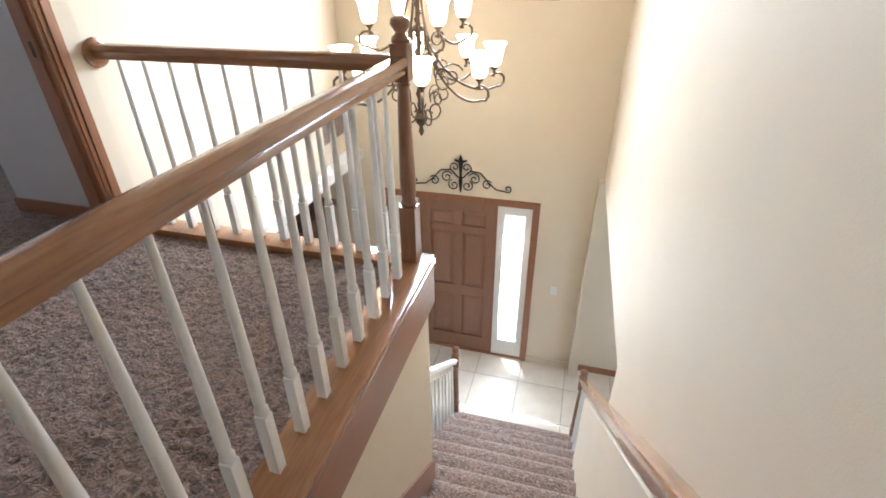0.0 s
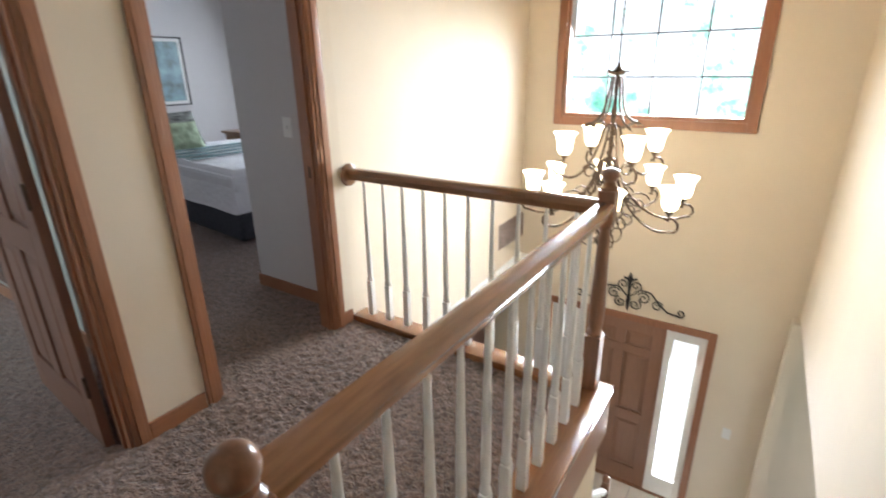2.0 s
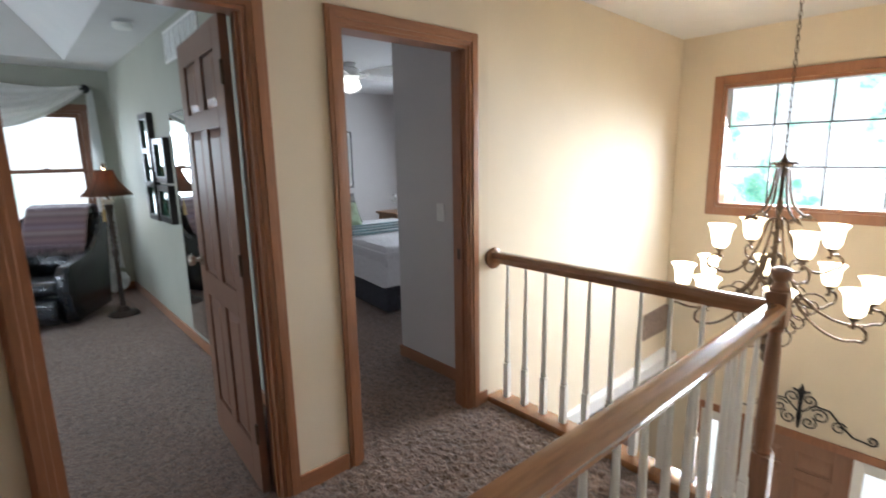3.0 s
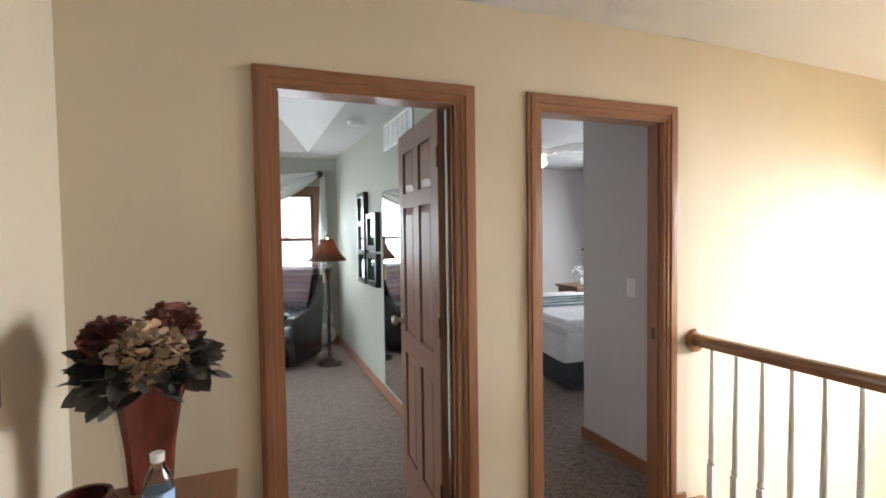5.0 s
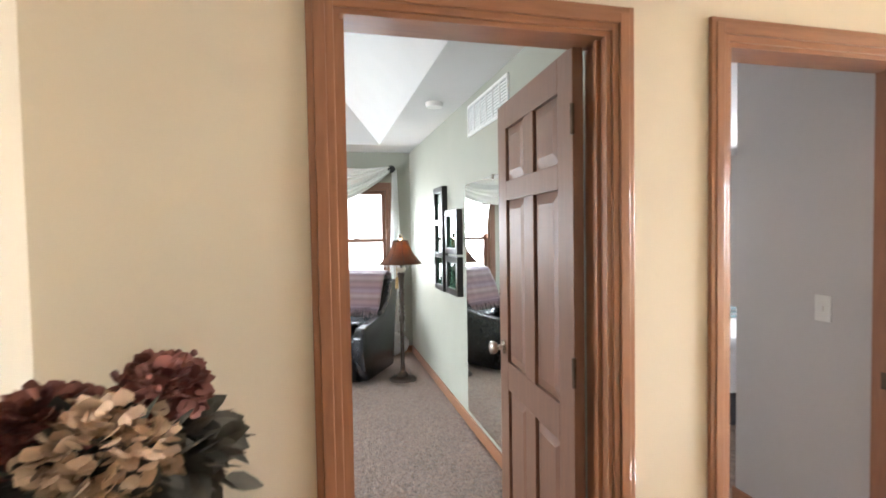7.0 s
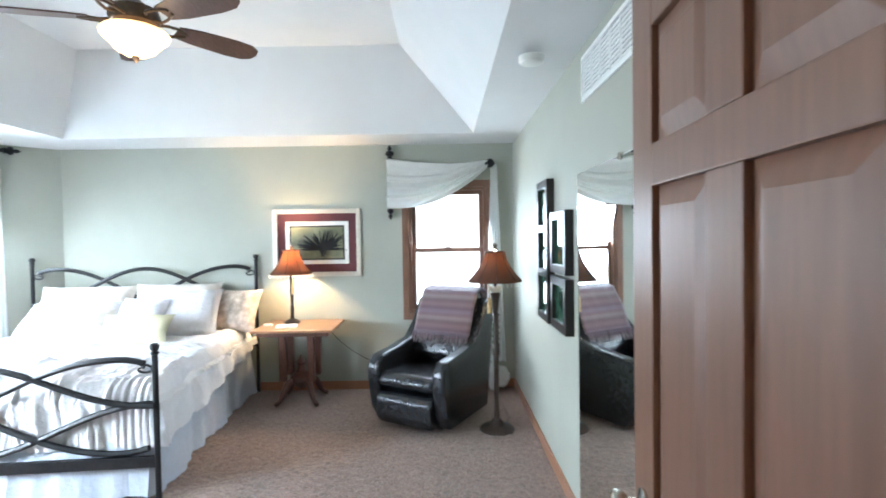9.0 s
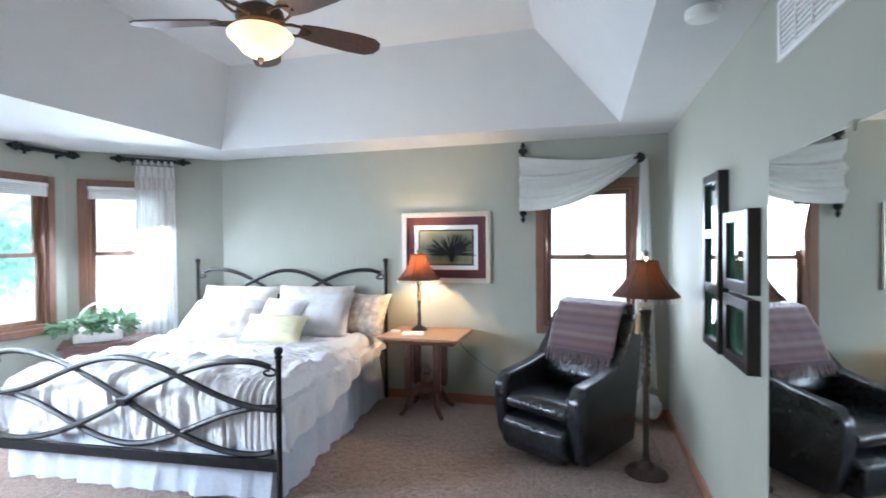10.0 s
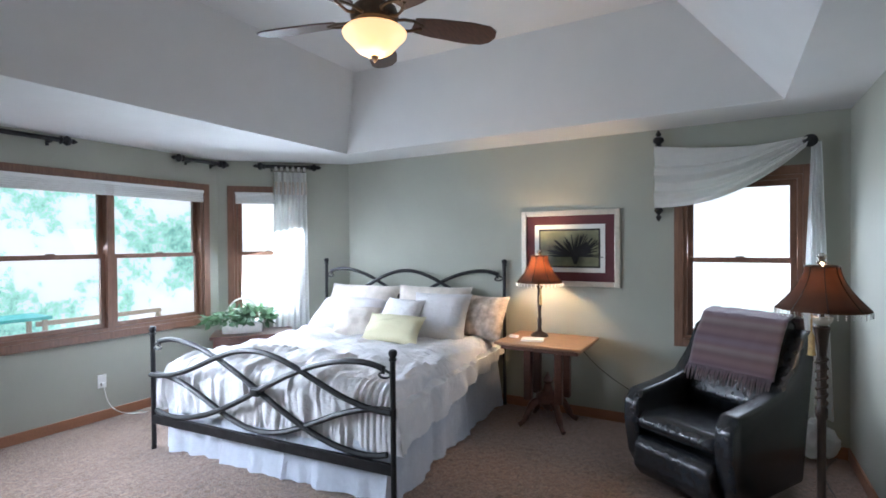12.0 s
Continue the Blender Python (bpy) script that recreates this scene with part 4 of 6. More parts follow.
for k in range(8):
    chand_arm(radians(19.4 + 45 * k), 0.485, 0.62, 0.86, True)
for k in range(4):
    chand_arm(radians(40 + 90 * k), 0.31, 0.90, 1.08, False)
for k in range(4):
    a = radians(45 + 90 * k)
    p = [tuple(v) for v in bezier([(0.035, 0, 1.37), (0.06, 0, 1.2), (0.05, 0, 1.12), (0.19, 0, 1.07)], 12)]
    part("crown_strap", tube(rot(p, a), 0.008, 6, 1.6), BRONZE, ch, "", True)
    part("crown_leaf", tube(rot([(0.03, 0, 1.385), (0.06, 0, 1.40), (0.085, 0, 1.39)], a), [0.012, 0.008, 0.003], 6), BRONZE, ch)
    part("crown_leaf", tube(rot([(0.12, 0, 1.07), (0.17, 0, 1.09), (0.22, 0, 1.06)], a), [0.014, 0.01, 0.003], 6), BRONZE, ch)
    p = [(x, 0, z) for x, z in spiral(0.1, 0.33, 0.08, 0.02, 2.4, 1.3, 16)]
    part("lower_scroll", tube(rot(p, a), 0.006, 6), BRONZE, ch, "", True)


# ---- pictures ----
def picture(name, label, m, w, h, fw, depth, frame_mat, layers, category="framed picture", fh=None):
    """A framed picture in local x (across) and z (up), facing -y; layers: (inset, material) from outside in."""
    r = thing(name, label, category)
    r.matrix_world = m
    part("frame", boxes((0, -depth, 0, fw, 0, h), (w - fw, -depth, 0, w, 0, h), (fw, -depth + 0.001, 0, w - fw, 0, fw), (fw, -depth + 0.001, h - fw, w - fw, 0, h), bevel=0.004), frame_mat, r)
    for k, (inset, material) in enumerate(layers):
        part(("backing", "mat_board", "inner_mat", "print", "print", "print")[k], box(inset, -0.008 - 0.0022 * k, inset, w - inset, -0.0, h - inset), material, r)
    return r


# hall picture on the end wall, facing +y
picture("wall_picture", "large print in a wide dark frame on the hall wall", Matrix.Translation((1.30, HY, 1.10)) @ Matrix.Rotation(math.pi, 4, "Z"), 0.765, 0.715, 0.075, 0.03, DARKF, [(0.05, MATB), (0.17, BLUEART)])
# picture on the head wall, facing +x
pm = Matrix.Translation((HW, -1.31, 1.145)) @ Matrix.Rotation(radians(90), 4, "Z")
tp = picture("wall_picture", "silver framed tree print behind the bedside lamp", pm, 0.88, 0.675, 0.045, 0.026, SILVERF, [(0.04, MAROON), (0.125, MATB), (0.165, DARKF), (0.18, TREEART)])
rnd = random.Random(4)
bm = bmesh.new()
for k in range(130):
    a = radians(rnd.uniform(-5, 185))
    ln = rnd.uniform(0.06, 0.21)
    p = [(0.5, -0.0225, 0.2), (0.5 + 0.03 * math.cos(a), -0.0225, 0.27), (0.5 + ln * math.cos(a) * 1.3, -0.0225, 0.27 + ln * math.sin(a))]
    bm_tube(bm, p, [0.012, 0.008, 0.003], 4)
part("printed_tree", bm, SHADOWGAP, tp, "dark printed tree")
# three dark frames on the north wall
for x0, z0, w, h, n in ((-3.26, 0.96, 0.34, 0.92, 3), (-2.83, 1.30, 0.37, 0.36, 1), (-2.83, 0.97, 0.37, 0.31, 1)):
    r = thing("wall_frame", "deep black frame with glazed openings" if n == 3 else "small deep black frame with glazed picture", "framed picture", (x0, NY, z0), group="bedroom frames")
    b = 0.05
    rows = [(0, -0.05, 0, b, 0, h), (w - b, -0.05, 0, w, 0, h)]
    ph = (h - b * (n + 1)) / n
    for k in range(n + 1):
        rows.append((b, -0.049, k * (ph + b), w - b, 0, k * (ph + b) + b))
    part("frame", boxes(*rows, bevel=0.004), DARKF, r)
    for k in range(n):
        part("glazing", box(b, -0.03, b + k * (ph + b), w - b, -0.002, b + k * (ph + b) + ph), mat("glazed_print", (0.03, 0.07, 0.045), 0.03, vary=0.8, scale=8) if "glazed_print" not in MATS else MATS["glazed_print"], r)
mr = thing("wall_mirror", "tall frameless wall mirror with silvered glass", "mirror", (-2.34, NY, 0.12))
part("mirror_glass", box(0, -0.012, 0, 1.02, -0.004, 1.71, bevel=0.004), MIRROR, mr)
part("backing", box(0.01, -0.004, 0.01, 1.01, 0, 1.70), DARKF, mr)
part("clip", box(0.6, -0.016, 1.69, 0.63, 0, 1.72, bevel=0.002), NICKEL, mr)
vt = thing("return_air_vent", "white return air grille high on the wall", "vent", (-2.25, NY, 2.17))
part("frame", boxes((0, -0.012, 0, 0.8, 0, 0.02), (0, -0.012, 0.2, 0.8, 0, 0.22), (0, -0.0115, 0.02, 0.02, 0, 0.2), (0.78, -0.0115, 0.02, 0.8, 0, 0.2), *[(0.02 + 0.127 * k, -0.011, 0.02, 0.03 + 0.127 * k, 0, 0.2) for k in range(1, 6)]), WHITE, vt)
for k in range(9):
    part("slat", box(0.02, -0.007, 0.028 + 0.019 * k, 0.78, -0.002, 0.038 + 0.019 * k), WHITE, vt)
part("backing", box(0.01, -0.0015, 0.01, 0.79, -0.0005, 0.21), mat("grey_duct", (0.35, 0.38, 0.38), 0.8), vt)
sd = thing("smoke_detector", "round white smoke detector on the ceiling", "smoke detector", (-2.33, 0.86, 2.43))
part("body", lathe([(0.065, 0), (0.066, -0.02), (0.058, -0.034), (0.03, -0.04)], 20), PLASTIC, sd, "", True)

# ---- bed ----
bed = thing("bed", "king bed with interlaced black iron frame and white bedding", "bed", (-3.60, -2.43, 0), 5.0)
BW, XF, XH = 1.045, 1.03, -1.03


def bed_end(x, top, z_low, z_high, name, full):
    e = part(name, boxes((x - 0.014, -BW, z_low - 0.035, x + 0.014, BW, z_low + 0.03), bevel=0.004), IRON, bed, "interlaced black iron " + name)
    for s in (-1, 1):
        part("post", lathe([(0.018, 0), (0.019, 0.02), (0.017, 0.04), (0.017, top - 0.07), (0.024, top - 0.065), (0.024, top - 0.055), (0.016, top - 0.05), (0.024, top - 0.035), (0.027, top - 0.02), (0.02, top - 0.005), (0.006, top)], 14, (x, s * BW, 0)), IRON, e, "", True)
    hh = z_high - z_low
    us = [i / 40 for i in range(41)]
    def y(u):
        return -BW + 2 * BW * u
    def s_curve(u):
        return 0.49 + 0.42 * math.cos(math.pi * min(1, max(0, (u - 0.10) / 0.80)))
    def hump(u):
        return ((1 + math.cos(2 * math.pi * (u - 0.5))) / 2) ** 1.15
    for flip in (False, True):
        pts = []
        for u in us[1:-1]:
            v = s_curve(u)
            if u < 0.1:
                v -= 3.5 * (0.1 - u) ** 2 * 2
            if u > 0.9:
                v += 3.5 * (u - 0.9) ** 2 * 2
            pts.append((x + (0.012 if flip else -0.012), y(1 - u if flip else u), z_low + hh * v))
        part("strand", tube(pts, 0.019, 8), IRON, e, "", True)
        c = [(x, y(1 - a if flip else a), z_low + hh * 0.86 + b) for a, b in [(0.03 + p, q) for p, q in spiral(0.0, -0.03, 0.028, 0.01, 1.2, 1.1, 10)]]
        part("curl", tube([(px, max(-BW, min(BW, py)), pz) for px, py, pz in c], 0.008, 6), IRON, e, "", True)
        part("strand", tube([(x + (0.02 if flip else -0.02), y(u), z_low + hh * (0.5 + (0.4 if flip else -0.42) * hump(u))) for u in us], 0.019, 8), IRON, e, "", True)
    part("centre_tie", box(x - 0.035, -0.035, z_low + hh * 0.45, x + 0.035, 0.035, z_low + hh * 0.53, bevel=0.008), IRON, e)
    return e


bed_end(XF, 0.93, 0.235, 0.90, "footboard", True)
bed_end(XH, 1.38, 0.50, 1.34, "headboard", True)


def duvet():
    bm = bmesh.new()
    L0, L1, W, top, hang = -0.98, 0.96, 1.0, 0.66, 0.36
    # across profile: hang on one side, over the top, hang on the other
    na, nl = 230, 200
    total = 2 * hang + 2 * W
    grid = []
    for i in range(nl + 1):
        s = i / nl * (L1 - L0 + hang)
        row = []
        for j in range(na + 1):
            a = j / na * total - total / 2
            def fold(d, half):
                if d <= half - 0.1:
                    return d, 0.0
                t = d - (half - 0.1)
                if t < 0.157:
                    return half - 0.1 + 0.1 * math.sin(t / 0.1), 0.1 * (1 - math.cos(t / 0.1))
                return half, 0.1 + t - 0.157
            ax, dz1 = fold(abs(a), W)
            sx, dz2 = fold(s, L1 - L0)
            yy = math.copysign(ax, a)
            xx = L0 + sx
            dz = max(dz1, dz2) if min(dz1, dz2) < 0.02 else max(dz1, dz2) * 1.02
            p = Vector((xx * 2.2, yy * 2.2, dz * 3))
            wave = 0.035 * abs(noise.noise(p * 1.3 + Vector((0, xx, 0)))) + 0.01 * noise.noise(Vector((xx * 14, yy * 4, dz * 8))) + 0.02 * noise.noise(p * 1.0) + 0.02 * noise.noise(p * 2.7 + Vector((3, 1, 0))) + 0.008 * noise.noise(p * 7)
            z = top + 0.02 * (1 - (yy / W) ** 2) - dz + wave * (1 if dz < 0.1 else 0.4)
            ripple = 0.016 * math.sin(22 * (xx if dz1 > dz2 else yy) + 3 * noise.noise(p)) * min(1, dz / 0.2)
            if dz1 > 0.1:
                yy += math.copysign(0.03 + ripple + 0.13 * dz, yy)
            if dz2 > 0.1:
                xx += 0.012 + ripple
            # pleated lower third
            if s > 1.3:
                ruche = abs(noise.noise(Vector((yy * 21, s * 2.6, 3)))) * 0.045 * min(1, (s - 1.3) / 0.06)
                z += ruche * (1 if dz < 0.1 else 0.3)
                xx += ruche * min(1, dz / 0.1)
            # tucks across the bed
            if 1.0 < s < 1.3:
                z += 0.012 * abs(math.sin(s * 63 + 1.2 * noise.noise(p)))
            # long slanting creases
            q = Vector(((s + 0.7 * a) * 9, (s - 0.7 * a) * 2.2, 7))
            z += 0.016 * max(0, 0.25 - abs(noise.noise(q))) / 0.25 * (1 if s < 1.0 else 0.4)
            low = 0.49 - 0.19 * (xx - L0) / (L1 - L0) + 0.03 * noise.noise(Vector((xx * 3, yy * 3, 2)))
            if dz1 > dz2 and z < low:
                yy = math.copysign(0.985, yy)
            row.append(bm.verts.new((min(xx, XF - 0.03) if abs(yy) < 0.99 else xx, yy, max(z, low if dz1 > dz2 else 0.30))))
        grid.append(row)
    for i in range(nl):
        for j in range(na):
            bm.faces.new((grid[i][j], grid[i][j + 1], grid[i + 1][j + 1], grid[i + 1][j]))
    return bm


dv = link("duvet", duvet(), SHEET, True, pose(-3.60, -2.43, 0, 0, 0, 5.0))
tagged(dv, "rumpled white duvet with pleated foot draped over the bed", "duvet")
part("mattress", box(-1.0, -0.95, 0.3, 0.94, 0.95, 0.62, bevel=0.05), SHEET, bed, "white mattress")
part("box_spring", box(-1.0, -0.94, 0.16, 0.92, 0.94, 0.3, bevel=0.02), SHEET, bed)
# pleated bed skirt
bm = bmesh.new()
path = [(-0.98 + 1.93 * k / 90, 0.975) for k in range(91)] + [(0.955, 0.975 - 1.95 * k / 90) for k in range(91)] + [(0.95 - 1.93 * k / 90, -0.975) for k in range(91)]
lo = []
hi = []
for k, (x, y) in enumerate(path):
    wv = 0.05 * noise.noise(Vector((k * 0.21, 1.5, 0))) + 0.014 * noise.noise(Vector((k * 0.8, 7, 0)))
    nx_, ny_ = (1, 0) if 91 <= k < 182 else (0, math.copysign(1, y))
    lo.append(bm.verts.new((x + nx_ * (0.05 + wv), y + ny_ * (0.04 + wv), 0.012)))
    hi.append(bm.verts.new((x, y, 0.52 if nx_ == 0 else 0.36)))
for k in range(len(path) - 1):
    bm.faces.new((lo[k], lo[k + 1], hi[k + 1], hi[k]))
part("bed_skirt", bm, SKIRTM, bed, "gathered white bed skirt", True)


def pillow(label, at, w, h, t, rx, rz, material, group="bed pillows"):
    bm = bmesh.new()
    n = 18
    for side in (1, -1):
        g = []
        for i in range(n + 1):
            row = []
            for j in range(n + 1):
                u, v = 2 * i / n - 1, 2 * j / n - 1
                pinch = 1 - 0.08 * (1 - u * u) * abs(v) ** 3 - 0.08 * (1 - v * v) * abs(u) ** 3 
                puff = ((1 - abs(u) ** 2.6) * (1 - abs(v) ** 2.6)) ** 0.5
                wr = 0.016 * noise.noise(Vector((u * 2.4, v * 2.4, side + at[0] + at[1]))) + 0.012 * noise.noise(Vector((u * 5, v * 3, side + at[1])))
                row.append(bm.verts.new((u * w / 2 * pinch, v * h / 2 * pinch, side * (t / 2 * puff + wr * puff))))
            g.append(row)
        for i in range(n):
            for j in range(n):
                f = (g[i][j], g[i + 1][j], g[i + 1][j + 1], g[i][j + 1])
                bm.faces.new(f if side > 0 else f[::-1])
    bmesh.ops.remove_doubles(bm, verts=bm.verts, dist=0.0008)
    ob = link("pillow", bm, material, True)
    ob.matrix_world = Matrix.Translation(at) @ Matrix.Rotation(radians(rz), 4, "Z") @ Matrix.Rotation(radians(rx), 4, "X")
    return tagged(ob, label, "pillow", group)


pillow("large cream patterned pillow leaning on the headboard", (-4.47, -3.03, 0.88), 0.92, 0.5, 0.24, 60, 92, CREAMC)
pillow("large cream patterned pillow leaning on the headboard", (-4.49, -2.16, 0.89), 0.80, 0.5, 0.24, 62, 96, CREAMC)
pillow("plump white pillow lying back on the bed", (-4.26, -3.0, 0.80), 0.86, 0.48, 0.28, 38, 95, SHEET)
pillow("plump white pillow propped on the bed", (-4.32, -1.97, 0.85), 0.58, 0.5, 0.24, 58, 98, SHEET)
pillow("tan leaf patterned pillow at the bed side", (-4.50, -1.60, 0.85), 0.46, 0.44, 0.18, 62, 84, TANPAT)
pillow("square white cushion on the bed", (-4.15, -2.30, 0.84), 0.46, 0.42, 0.18, 54, 84, SHEET)
pillow("round cream cushion with pleats on the bed", (-4.06, -2.74, 0.79), 0.44, 0.34, 0.17, 46, 108, CREAMC)
pillow("pale yellow oblong cushion on the bed", (-3.90, -2.19, 0.79), 0.60, 0.28, 0.16, 52, 90, YELLOWC)

# ---- bedside table and lamps ----
tb = thing("bedside_table", "carved walnut pedestal table beside the bed", "table", (-4.42, -0.96, 0), 0)
part("tabletop", box(-0.29, -0.36, 0.695, 0.31, 0.36, 0.72, bevel=0.01), PINE, tb, "waxed wooden top")
part("apron", box(-0.24, -0.32, 0.655, 0.26, 0.32, 0.695, bevel=0.006), DARKWOOD, tb)
for sx in (-0.11, 0.12):
    for sy in (-0.13, 0.13):
        part("column", box(sx - 0.032, sy - 0.032, 0.22, sx + 0.032, sy + 0.032, 0.66, bevel=0.012), DARKWOOD, tb)
part("hub", lathe([(0.02, 0.12), (0.07, 0.16), (0.11, 0.2), (0.1, 0.25), (0.05, 0.28), (0.03, 0.34), (0.045, 0.37), (0.02, 0.41), (0.004, 0.44)], 16), DARKWOOD, tb, "", True)
for k in range(4):
    a = radians(45 + 90 * k)
    part("foot", tube(rot([tuple(v) for v in bezier([(0.06, 0, 0.2), (0.2, 0, 0.22), (0.16, 0, 0.06), (0.27, 0, 0.018)], 10)], a), [0.034] * 4 + [0.028] * 4 + [0.02] * 3, 8), DARKWOOD, tb, "", True)


def lampshade(root, r0, r1, z0, z1, ribs=8):
    bm = bmesh.new()
    n = 8
    rings = []
    for k in range(n + 1):
        t = k / n
        r = r0 + (r1 - r0) * (1 - (1 - t) ** 1.7)
        rings.append((r, z0 + (z1 - z0) * t))
    bm_lathe(bm, rings, 32, cap=False)
    sh = part("shade", bm, SHADE, root, "brown bell shade glowing from within", True)
    m2 = sh.modifiers.new("thickness", "SOLIDIFY")
    m2.thickness = 0.003
    for k in range(ribs):
        part("rib", tube(rot([(r + 0.002, 0, z) for r, z in rings], 2 * math.pi * k / ribs), 0.003, 5), BRONZE, sh)
    part("top_trim", tube([(r1 * math.cos(a), r1 * math.sin(a), z1) for a in [i * math.pi / 16 for i in range(33)]], 0.005, 6), BRONZE, sh)
    bm = bmesh.new()
    for k in range(36):
        a = 2 * math.pi * k / 36
        for q in range(3):
            bmesh.ops.create_icosphere(bm, subdivisions=1, radius=0.0045, matrix=Matrix.Translation((r0 * math.cos(a), r0 * math.sin(a), z0 - 0.008 - 0.01 * q)))
    tagged(part("bead_fringe", bm, PLASTIC, sh, "hanging glass bead fringe"), kind="stuff")
    part("bulb", lathe([(0.008, z0 + 0.03), (0.018, z0 + 0.05), (0.018, z0 + 0.07), (0.006, z0 + 0.085)], 10), BULB, root, "", True)


tl = thing("table_lamp", "lit bronze table lamp with brown bell shade", "lamp", (-4.52, -1.065, 0.72))
part("base", lathe([(0.075, 0), (0.075, 0.012), (0.05, 0.03), (0.022, 0.045), (0.016, 0.07), (0.02, 0.15), (0.012, 0.17), (0.02, 0.3), (0.016, 0.41), (0.028, 0.43), (0.012, 0.45), (0.006, 0.56)], 18), DARKBRONZE, tl, "", True)
lampshade(tl, 0.2, 0.075, 0.47, 0.70)
part("finial", lathe([(0.004, 0.69), (0.014, 0.715), (0.02, 0.74), (0.008, 0.755)], 10), NICKEL, tl, "", True)
part("tassel", lathe([(0.005, 0.46), (0.008, 0.37), (0.012, 0.34), (0.014, 0.28)], 8, (0.03, 0.02, 0)), TASSEL, tl)
fl = thing("floor_lamp", "lit bronze floor lamp with brown bell shade", "lamp", (-3.645, 0.795, 0))
part("base", lathe([(0.135, 0), (0.137, 0.012), (0.12, 0.03), (0.06, 0.045), (0.045, 0.07), (0.03, 0.09)], 24), DARKBRONZE, fl, "", True)
part("pole", lathe([(0.02, 0.08), (0.026, 0.12), (0.02, 0.16), (0.02, 0.58), (0.028, 0.6), (0.028, 0.64), (0.02, 0.66), (0.024, 0.9), (0.02, 0.92), (0.03, 1.02), (0.036, 1.06), (0.04, 1.075), (0.012, 1.09), (0.01, 1.25)], 16), DARKBRONZE, fl, "", True)
part("twist", tube([(0.024 * math.cos(a * 0.8), 0.024 * math.sin(a * 0.8), 0.66 + 0.006 * a) for a in range(44)], 0.008, 6), DARKBRONZE, fl)
part("socket_cup", lathe([(0.02, 1.08), (0.042, 1.1), (0.05, 1.12), (0.05, 1.13)], 16), SILVERF, fl, "", True)
lampshade(fl, 0.208, 0.075, 1.17, 1.40)
part("finial", lathe([(0.004, 1.40), (0.03, 1.42), (0.012, 1.43), (0.02, 1.445), (0.022, 1.455), (0.006, 1.47)], 12), NICKEL, fl, "", True)
part("tassel", lathe([(0.004, 1.15), (0.005, 1.05), (0.014, 1.03), (0.016, 0.95), (0.02, 0.93)], 8, (0.05, -0.05, 0)), TASSEL, fl, "gold tassel")
lamp("table_lamp_bulb", "POINT", 34, pose(-4.52, -1.065, 1.34), (1, 0.66, 0.34), 0.03)
lamp("floor_lamp_bulb", "POINT", 2.2, pose(-3.645, 0.795, 1.315), (1, 0.66, 0.34), 0.03)
bk = thing("notepad", "white notepad lying on the bedside table", "notepad", (-4.30, -1.05, 0.72), 12)
part("pages", box(-0.06, -0.09, 0, 0.06, 0.09, 0.018, bevel=0.002), MATB, bk)
cl = thing("alarm_clock", "small white clock on the bedside table", "clock", (-4.36, -1.24, 0.72))
part("body", box(-0.02, -0.04, 0, 0.02, 0.04, 0.022, bevel=0.006), PLASTIC, cl)
cd = thing("lamp_cord", "thin dark lamp cord along the wall", "cord")
part("cord", tube(bezier([(-4.72, -0.75, 0.6), (-4.74, -0.55, 0.35), (-4.74, -0.35, 0.3), (-4.74, -0.1, 0.16)], 16), 0.003, 5), DARKF, cd)

cd = thing("lamp_cord", "dark cord of the floor lamp on the carpet", "cord")
part("cord", tube(bezier([(-3.70, 0.84, 0.012), (-3.95, 1.05, 0.012), (-4.2, 0.75, 0.012), (-4.70, 1.02, 0.02)], 20), 0.0035, 5), DARKF, cd)

# ---- leather chair ----
ac = thing("armchair", "black leather reclining armchair with striped throw", "armchair", (-3.95, 0.275, 0), -30)


def prism_y(poly, y0, y1, bevel=0.02):
    """A body from a side outline in x and z, between y0 and y1."""
    bm = bmesh.new()
    a = [bm.verts.new((x, y0, z)) for x, z in poly]
    b = [bm.verts.new((x, y1, z)) for x, z in poly]
    n = len(poly)
    bm.faces.new(a)
    bm.faces.new(b[::-1])
    for i in range(n):
        bm.faces.new((a[i], b[i], b[(i + 1) % n], a[(i + 1) % n]))
    bmesh.ops.recalc_face_normals(bm, faces=bm.faces)
    bmesh.ops.bevel(bm, geom=list(bm.edges), offset=bevel, segments=3, affect="EDGES", profile=0.6)
    return bm


arm_poly = [(-0.36, 0.05), (0.30, 0.05), (0.37, 0.16), (0.41, 0.38), (0.405, 0.50), (0.34, 0.575), (0.10, 0.60), (-0.12, 0.64), (-0.27, 0.78), (-0.37, 0.94), (-0.47, 0.98), (-0.51, 0.88), (-0.42, 0.4)]
for y0, y1 in ((-0.36, -0.25), (0.25, 0.36)):
    part("arm", prism_y(arm_poly, y0, y1, 0.028), LEATHER, ac, "", True)
part("base", prism_y([(-0.34, 0.03), (0.28, 0.03), (0.28, 0.2), (-0.34, 0.24)], -0.27, 0.27, 0.015), LEATHER, ac, "", True)
part("seat", prism_y([(-0.3, 0.30), (0.33, 0.31), (0.40, 0.35), (0.41, 0.40), (0.36, 0.445), (0.1, 0.44), (-0.3, 0.40)], -0.252, 0.252, 0.03), LEATHER, ac, "plump leather seat cushion", True)
part("footrest", prism_y([(0.26, 0.06), (0.39, 0.05), (0.45, 0.12), (0.44, 0.26), (0.39, 0.30), (0.27, 0.29)], -0.252, 0.252, 0.03), LEATHER, ac, "", True)
